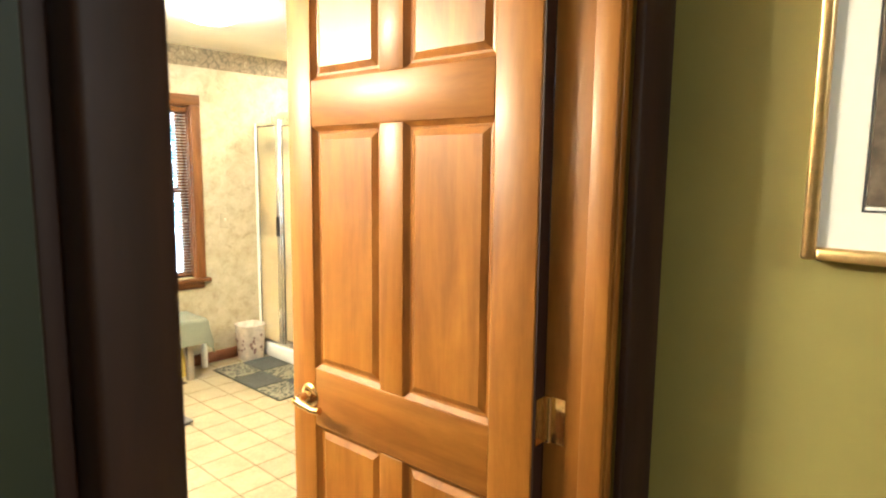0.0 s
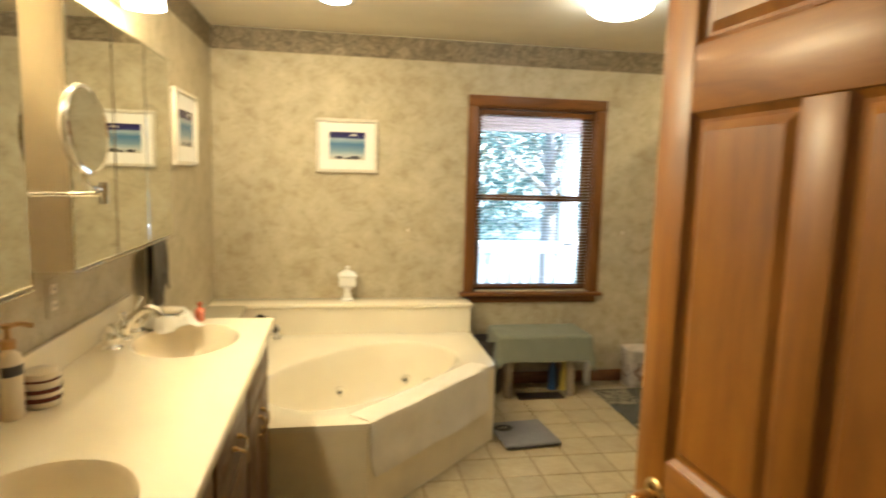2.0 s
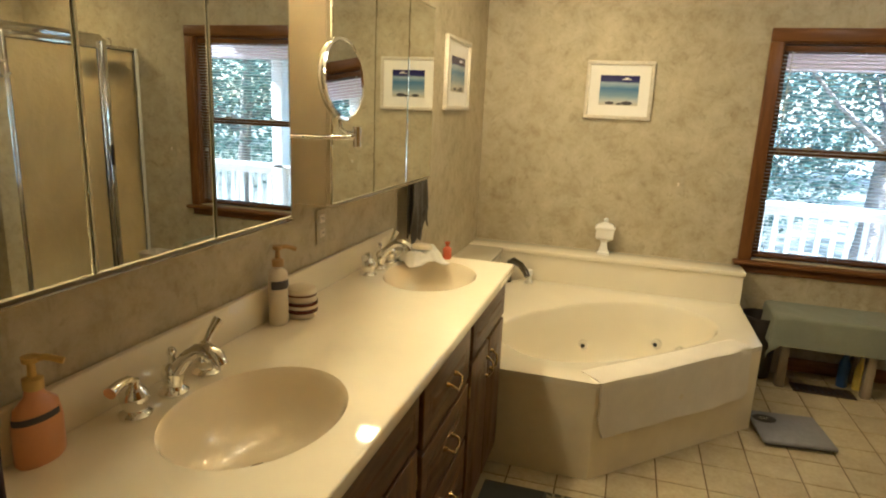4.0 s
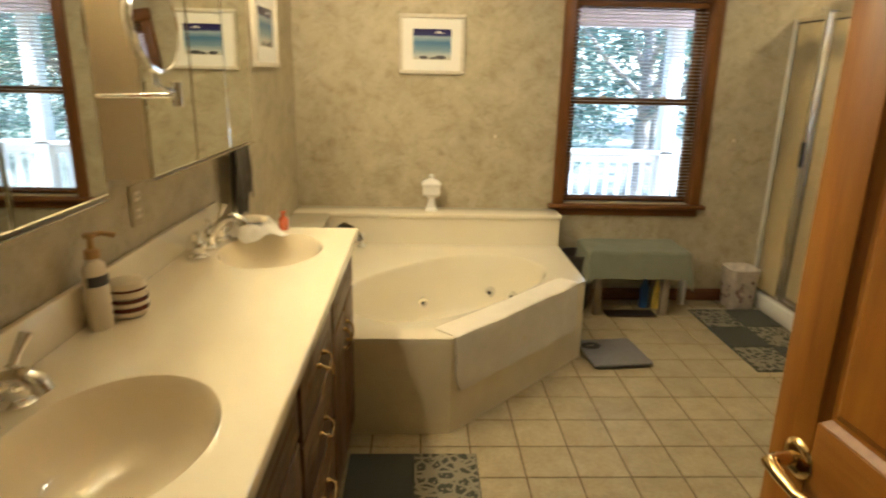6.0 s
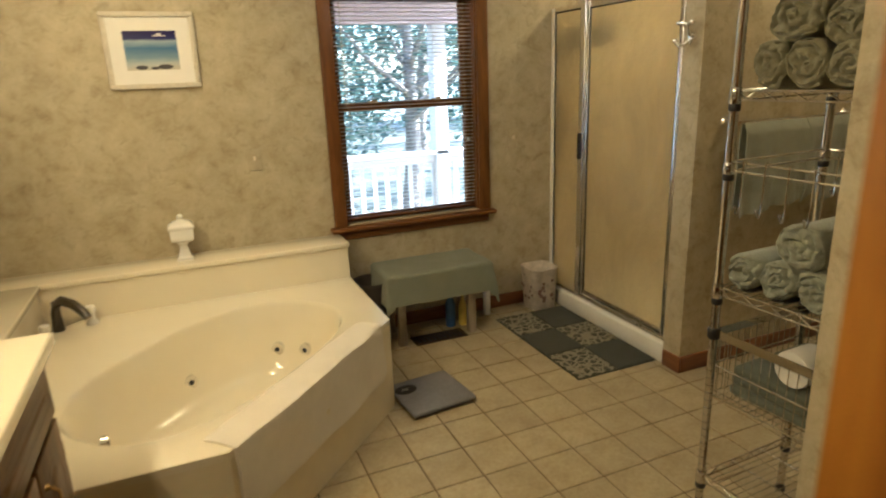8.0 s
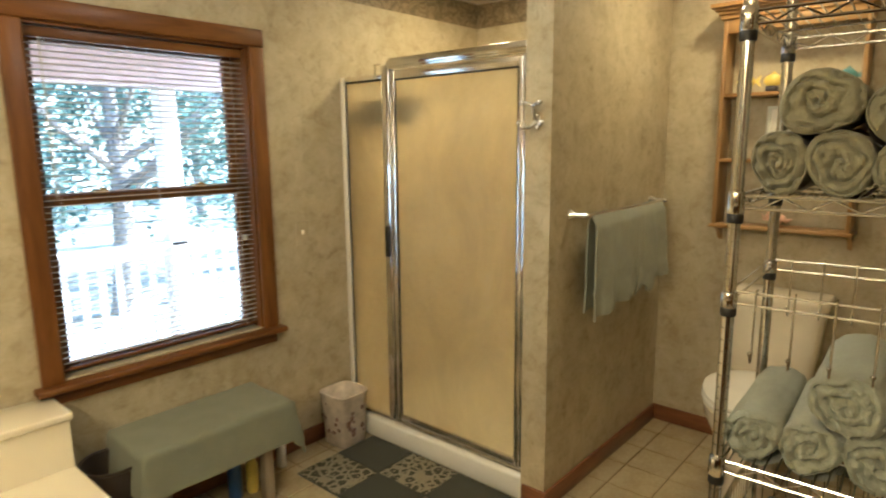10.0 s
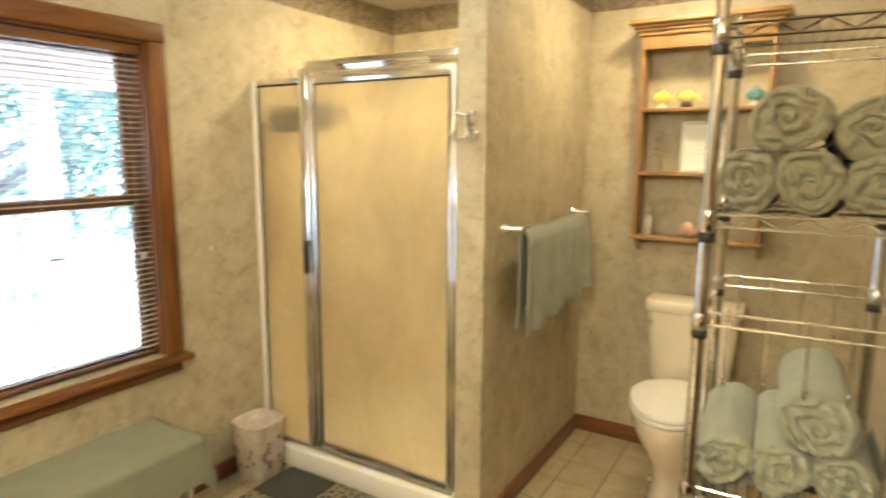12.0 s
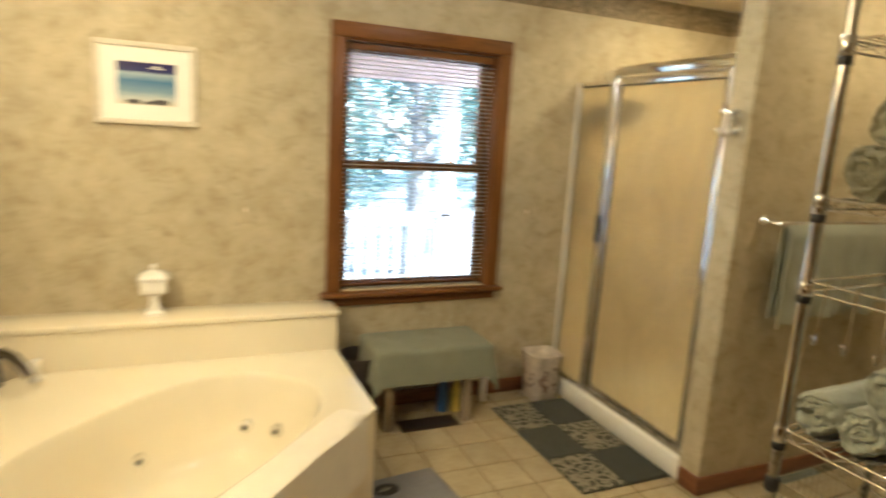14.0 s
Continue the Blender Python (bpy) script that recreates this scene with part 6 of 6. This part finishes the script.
def towel_roll(m, r, length, mat, label, seed, sq=1.0):
    """A rolled towel lying along y, its spiral end towards -y."""
    bm = bmesh.new()
    n, rings = 56, 22
    rnd = random.Random(seed)
    ph = rnd.uniform(0, 6.28)
    turns = 2.6 + rnd.uniform(-0.3, 0.3)

    def rad(a):
        return r * (1 + 0.06 * math.sin(2 * a + ph) + 0.04 * math.sin(3 * a + 2 * ph) + 0.035 * noise.noise(Vector((math.cos(a) * 3, math.sin(a) * 3, seed))))
    loops = []
    for i in range(1, rings + 1):
        s = i / rings
        lp = []
        for k in range(n):
            a = 2 * math.pi * k / n
            w = 0.34 * noise.noise(Vector((math.cos(a) * s * 2.2, math.sin(a) * s * 2.2, seed * 1.7)))
            g = (s * turns + w * 2 - a / (2 * math.pi)) % 1.0
            groove = -0.012 * math.exp(-((g - 0.5) / 0.15) ** 2) if s < 0.95 else 0
            y = -length / 2 + 0.012 - groove * 1.0 + 0.03 * max(0, s - 0.78) ** 2 * 10 + 0.016 * noise.noise(Vector((math.cos(a) * s * 3, math.sin(a) * s * 3, seed))) + 0.004 * noise.noise(Vector((math.cos(a) * s * 14, math.sin(a) * s * 14, seed)))
            lp.append((rad(a) * s * math.cos(a), y, sq * rad(a) * s * math.sin(a)))
        loops.append(lp)
    for f in (0.1, 0.2, 0.3, 0.4, 0.5, 0.6, 0.7, 0.8, 0.9, 0.97):
        lp = []
        for k in range(n):
            a = 2 * math.pi * k / n
            q = 1 + 0.05 * noise.noise(Vector((math.cos(a) * 2, f * 5, seed + math.sin(a) * 2))) + 0.02 * noise.noise(Vector((math.cos(a) * 6, f * 16, seed + math.sin(a) * 6)))
            lp.append((rad(a) * q * math.cos(a), -length / 2 + f * length, sq * rad(a) * q * math.sin(a)))
        loops.append(lp)
    loops.append([(p[0] * 0.8, length / 2, p[2] * 0.8) for p in loops[-1]])
    loft(bm, loops)
    # loose outer flap
    flap = []
    a0 = rnd.uniform(3.6, 5.4)
    for j in range(9):
        a = a0 + j * 0.16
        rr = rad(a) + 0.004 + 0.002 * j
        flap.append([(rr * math.cos(a), y, sq * rr * math.sin(a)) for y in (-length / 2 + 0.03, 0.0, length / 2 - 0.01)])
    vs = [[bm.verts.new(p) for p in row] for row in flap]
    for u, v in zip(vs, vs[1:]):
        for k in range(2):
            bm.faces.new((u[k], u[k + 1], v[k + 1], v[k]))
    bm.normal_update()
    ob = solo("rolled_towel", bm, mat, label, "towel", group="rolled towels on the rack")
    ob.matrix_world = m
    return ob


upper = ((0.062, 0.0, 1.28, 0.049), (0.162, 0.0, 1.12, 0.056), (0.268, 0.0, 1.08, 0.054))
for k, (x, dz, sq, rr) in enumerate(upper):
    towel_roll(RACK @ pose(x, 0.19, 1.412 + rr * sq - 0.004, 0, 0, 0), rr, 0.34, M_SAGE, "rolled sage green towel on upper wire shelf", 11 + k, sq)
towel_roll(RACK @ pose(0.122, 0.185, 1.412 + 0.170), 0.066, 0.34, M_SAGE, "rolled sage green towel stacked on other rolls", 21, 0.95)
towel_roll(RACK @ pose(0.252, 0.19, 1.412 + 0.152), 0.06, 0.34, M_SAGE, "rolled sage green towel stacked on other rolls", 22, 0.95)
for k, x in enumerate((0.056, 0.160, 0.268)):
    towel_roll(RACK @ pose(x, 0.19, 0.854 + 0.052, 0, 0, 0), 0.055, 0.36, M_SAGE2, "rolled pale sage towel on lower wire shelf", 31 + k, 1.0)
towel_roll(RACK @ pose(0.218, 0.18, 0.854 + 0.160), 0.064, 0.36, M_SAGE2, "rolled pale sage towel stacked on other rolls", 41, 1.0)


def build_folded(m, w, d, h, mat, label):
    bm = bmesh.new()
    for k in range(3):
        z = k * h / 3
        box(bm, -w / 2 + 0.004 * k, w / 2 - 0.003 * k, -d / 2, d / 2 - 0.006 * k, z, z + h / 3 - 0.002, 0.013, 3)
    for v in bm.verts:
        v.co += Vector((0, 0, 1)) * 0.01 * noise.noise(v.co * 9)
    ob = solo("folded_towel", bm, mat, label, "towel")
    ob.matrix_world = m


build_folded(RACK @ pose(RW / 2, RD / 2, 0.507), 0.25, 0.34, 0.10, cloth("dark_sage_terry", (0.12, 0.135, 0.10)), "dark sage folded towel in wire basket")
bm = bmesh.new()
lathe(bm, (0, 0, 0), ((0.02, -0.05), (0.05, -0.05), (0.053, -0.045), (0.053, 0.045), (0.05, 0.05), (0.02, 0.05)), 24)
tp = solo("paper_roll", bm, M_WHITET, "white toilet paper roll in the basket", "toilet paper")
tp.matrix_world = RACK @ pose(0.225, 0.09, 0.667, 90, 0, 0)

# cloth hung by the toilet
hk = thing("wall_hook", (XE, 2.42, 1.30), "small chrome hook on the alcove wall", "hook")
bm = bmesh.new()
tube(bm, [(2.99, AY, 1.30), (2.99, AY + 0.03, 1.295), (2.99, AY + 0.06, 1.30)], 0.006, 8)
BASE[hk] = Vector((2.99, AY, 1.30))
hk.location = (2.99, AY, 1.30)
part("peg", bm, M_CHROME, hk)

hanging_towel("hanging_strap", M_WHITET, 2.975, 3.01, AY + 0.055, 1.10, 1.302, "narrow white cloth strap on a wall hook", "x", 0.012, 3.0)

# ---------------------------------------------------------------- ceiling lights
# The third fixture is unseen, added to go with the alcove lamp.
for cx, cy in ((0.92, 3.95), (3.72, 4.15), (3.85, 3.0)):
    l = thing("recessed_light", (cx, cy, ZC), "white recessed ceiling light, lit", "ceiling light", "recessed ceiling lights")
    bm = bmesh.new()
    lathe(bm, (cx, cy, ZC), ((0.105, -0.0005), (0.105, -0.006), (0.075, -0.009), (0.072, -0.004)), 32)
    part("trim_ring", bm, M_WHITE, l)
    bm = bmesh.new()
    lathe(bm, (cx, cy, ZC), ((0.074, -0.003), (0.06, -0.012), (0, -0.016)), 28)
    g = part("lens", bm, M_CAN, l)
    g.visible_shadow = False
l = thing("flush_light", (2.3, 3.56, ZC), "lit white glass flush ceiling light", "ceiling light")
bm = bmesh.new()
lathe(bm, (2.3, 3.56, ZC), ((0.15, 0), (0.152, -0.015), (0.14, -0.02)), 36)
part("pan", bm, M_ANTIQUE, l)
bm = bmesh.new()
lathe(bm, (2.3, 3.56, ZC), ((0.142, -0.016), (0.155, -0.03), (0.15, -0.055), (0.11, -0.08), (0.05, -0.092), (0, -0.094)), 36)
g = part("glass_bowl", bm, M_CAN, l)
g.visible_shadow = False
# Glowing bowl added where the unseen hall lamp hangs.
l = thing("hall_added_light", (0.5, -1.2, ZC), "unseen ceiling light added to brighten the hall", "ceiling light")
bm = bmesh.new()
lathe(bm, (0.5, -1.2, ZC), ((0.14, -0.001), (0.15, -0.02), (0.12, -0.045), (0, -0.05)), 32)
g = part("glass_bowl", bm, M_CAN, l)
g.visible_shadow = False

# ---------------------------------------------------------------- outdoors
solo("ground", boxes((-300, 300, YN + 0.15, 600, -1.3, -0.9)), M_GRASS, "pale sunlit yard behind the house", "ground", "structure", False)
deck = thing("deck", (2.3, 6.0, -0.2), "grey boarded deck behind the house", "deck", "", "structure")
yy = YN + 0.16
while yy < 7.25:
    part("plank", boxes((-4.0, 8.5, yy, yy + 0.134, -0.24, -0.2)), M_BOARD, deck, smooth=False)
    yy += 0.14
rail = thing("deck_railing", (2.3, 7.1, -0.2), "white painted deck railing with square balusters", "railing")
part("top_rail", boxes((-4.0, 8.5, 7.03, 7.17, 0.715, 0.755), (-4.0, 8.5, 7.075, 7.125, 0.63, 0.715), bevel=0.005), M_DECK, rail)
part("bottom_rail", boxes((-4.0, 8.5, 7.075, 7.125, -0.12, -0.05), bevel=0.004), M_DECK, rail)
bx = -3.9
while bx < 8.4:
    part("baluster", boxes((bx, bx + 0.038, 7.081, 7.119, -0.05, 0.63)), M_DECK, rail, smooth=False)
    bx += 0.125
for px in (-0.6, 3.45, 7.2):
    solo("porch_post", boxes((px - 0.07, px + 0.07, 7.03, 7.17, -0.9, 1.95), bevel=0.006), M_DECK, "white square porch post on the deck", "post", group="porch posts")
porch = thing("porch_roof", (2.3, 6.0, 2.15), "mauve grey porch ceiling over the deck", "porch roof", "", "structure")
part("soffit", boxes((-4.5, 4.3, YN + 0.16, 7.4, 2.27, 2.3)), M_SOFFIT, porch, smooth=False)
part("beam", boxes((-4.5, 4.3, 7.02, 7.18, 1.95, 2.27)), M_SOFFIT, porch, smooth=False)
part("roofing", boxes((-4.5, 4.3, YN + 0.16, 7.55, 2.3, 2.4)), M_BARK, porch, smooth=False)


def build_tree(x, y, h, spread, seed, lean=0.0, leaves=2600):
    rnd = random.Random(seed)
    t = thing("tree", (x, y, -0.9), "leafy green broadleaf tree behind the deck", "tree", "trees behind the deck")
    bm = bmesh.new()
    z0 = -0.9
    tops = []
    tube(bm, [(x + lean * s * h * 0.5 + 0.1 * math.sin(s * 5 + seed), y, z0 + s * h * 0.8) for s in [k / 8 for k in range(9)]], 0.1, 10, [0.17 * (1 - 0.75 * k / 8) for k in range(9)])
    for k in range(9):
        a, s = rnd.uniform(0, 6.28), rnd.uniform(0.25, 0.75)
        p = Vector((x + lean * s * h * 0.5, y, z0 + s * h * 0.8))
        q = p + Vector((math.cos(a), math.sin(a), 0.7)) * spread * rnd.uniform(0.5, 0.95)
        m = (p + q) / 2 + Vector((0, 0, -0.1))
        tube(bm, [p, m, q], 0.04, 6, [0.06, 0.04, 0.015])
        tops.append(q)
    part("trunk", bm, M_BARK, t)
    tops += [Vector((x + rnd.uniform(-1, 1) * spread, y + rnd.uniform(-1, 1) * spread * 0.8, z0 + h * rnd.uniform(0.25, 1.0))) for _ in range(40)]
    verts, faces = [], []
    for _ in range(leaves):
        c = rnd.choice(tops) + Vector((rnd.gauss(0, 1), rnd.gauss(0, 1), rnd.gauss(0, 0.8))) * spread * 0.17
        d = Vector((rnd.uniform(-1, 1), rnd.uniform(-1, 1), rnd.uniform(-0.8, 0.3))).normalized()
        w = d.cross(Vector((rnd.uniform(-1, 1), rnd.uniform(-1, 1), 1))).normalized()
        ln = rnd.uniform(0.09, 0.17)
        b = len(verts)
        verts += [c, c + d * ln * 0.5 + w * ln * 0.26, c + d * ln, c + d * ln * 0.5 - w * ln * 0.26]
        faces.append((b, b + 1, b + 2, b + 3))
    me = bpy.data.meshes.new("crown")
    me.from_pydata([tuple(v - Vector((x, y, -0.9))) for v in verts], [], faces)
    me.materials.append(M_LEAF)
    ob = new("crown", me)
    ob.parent = t
    ob["kind"] = "stuff"


for k, (x, y, h, sp) in enumerate(((1.2, 12, 6.5, 2.2), (4.6, 11.5, 6.0, 2.0), (8.0, 13, 7.0, 2.4), (-2.5, 13, 7.0, 2.4), (3.0, 16, 8.5, 2.8), (7.5, 18, 9, 3.0), (12.5, 15, 8, 2.8), (-0.5, 18, 9, 3), (16, 20, 9, 3.2), (-6.5, 17, 8, 3), (11.5, 22, 10, 3.4))):
    build_tree(x, y, h, sp, 50 + k, 0.12 if k == 1 else 0.0, 7000 if k < 6 else 5500)


def build_shrubs():
    rnd = random.Random(9)
    verts, faces = [], []
    for _ in range(9000):
        x, y = rnd.uniform(-8, 18), rnd.uniform(14.0, 24.0)
        if abs(x - 1.2 - 0.43 * (y - 2.2)) < 2.2:
            continue  # a sunlit clearing
        c = Vector((x, y, -0.9 + abs(rnd.gauss(0, 0.55)) * (0.8 + 0.6 * math.sin(x * 1.3) ** 2)))
        d = Vector((rnd.uniform(-1, 1), rnd.uniform(-1, 1), rnd.uniform(-0.4, 0.9))).normalized()
        w = d.cross(Vector((rnd.uniform(-1, 1), rnd.uniform(-1, 1), 1))).normalized()
        ln = rnd.uniform(0.12, 0.24)
        b = len(verts)
        verts += [tuple(c), tuple(c + d * ln * 0.5 + w * ln * 0.25), tuple(c + d * ln), tuple(c + d * ln * 0.5 - w * ln * 0.25)]
        faces.append((b, b + 1, b + 2, b + 3))
    me = bpy.data.meshes.new("undergrowth")
    me.from_pydata(verts, [], faces)
    me.materials.append(M_LEAF)
    tagged(new("undergrowth", me), "low green undergrowth below the trees", "shrub", "", "stuff")


build_shrubs()


def build_far_woods():
    """A deep belt of foliage that closes the view behind the nearer trees."""
    rnd = random.Random(23)
    verts, faces = [], []
    for _ in range(26000):
        x, y = rnd.uniform(-18, 34), rnd.uniform(25.0, 33.0)
        top = 9.5 + 2.5 * math.sin(x * 0.55) + 1.5 * math.sin(x * 1.7 + 1)
        c = Vector((x, y, -0.9 + top * rnd.random() ** 0.85))
        d = Vector((rnd.uniform(-1, 1), rnd.uniform(-1, 1), rnd.uniform(-0.7, 0.5))).normalized()
        w = d.cross(Vector((rnd.uniform(-1, 1), rnd.uniform(-1, 1), 1))).normalized()
        ln = rnd.uniform(0.22, 0.42)
        b = len(verts)
        verts += [tuple(c), tuple(c + d * ln * 0.5 + w * ln * 0.3), tuple(c + d * ln), tuple(c + d * ln * 0.5 - w * ln * 0.3)]
        faces.append((b, b + 1, b + 2, b + 3))
    me = bpy.data.meshes.new("woods")
    me.from_pydata(verts, [], faces)
    me.materials.append(M_LEAF)
    tagged(new("woods", me), "dense green woods far behind the deck", "woods", "", "stuff")


build_far_woods()

# ---------------------------------------------------------------- floor tiles
PITCH, GAP = 0.201, 0.006
bm = bmesh.new()
h = (PITCH - GAP) / 2
loft(bm, [[(sx * k, sy * k, z) for sx, sy in ((-1, -1), (1, -1), (1, 1), (-1, 1))] for k, z in ((h, -0.004), (h, -0.0015), (h - 0.003, 0.0))], False, True)
tile_mesh = mesh_of(bm, "tile", False)
tile_mesh.materials.append(M_TILE)
TX, TY = 1.748, 3.572


def tile_ok(x, y):
    if x < 0.62 or x > XE or y < YS - 0.1 or y > YN:
        return False
    if x > AX and y < AY - 0.05:
        return False
    if x > 3.3 and y > PY0:
        return False
    if y > 3.2 and x < 1.7 and (x - 1.065) - (y - 3.06) < -0.2:
        return False
    return True


count = 0
for i in range(-7, 13):
    for k in range(-15, 7):
        cx, cy = TX + (i + 0.5) * PITCH, TY + (k + 0.5) * PITCH
        if tile_ok(cx, cy):
            ob = new("tile", tile_mesh)
            ob.parent = floor
            ob.location = (cx, cy, 0.0)
            ob.rotation_euler = (0, 0, math.pi / 2 * ((i * 7 + k * 3) % 4))
            count += 1
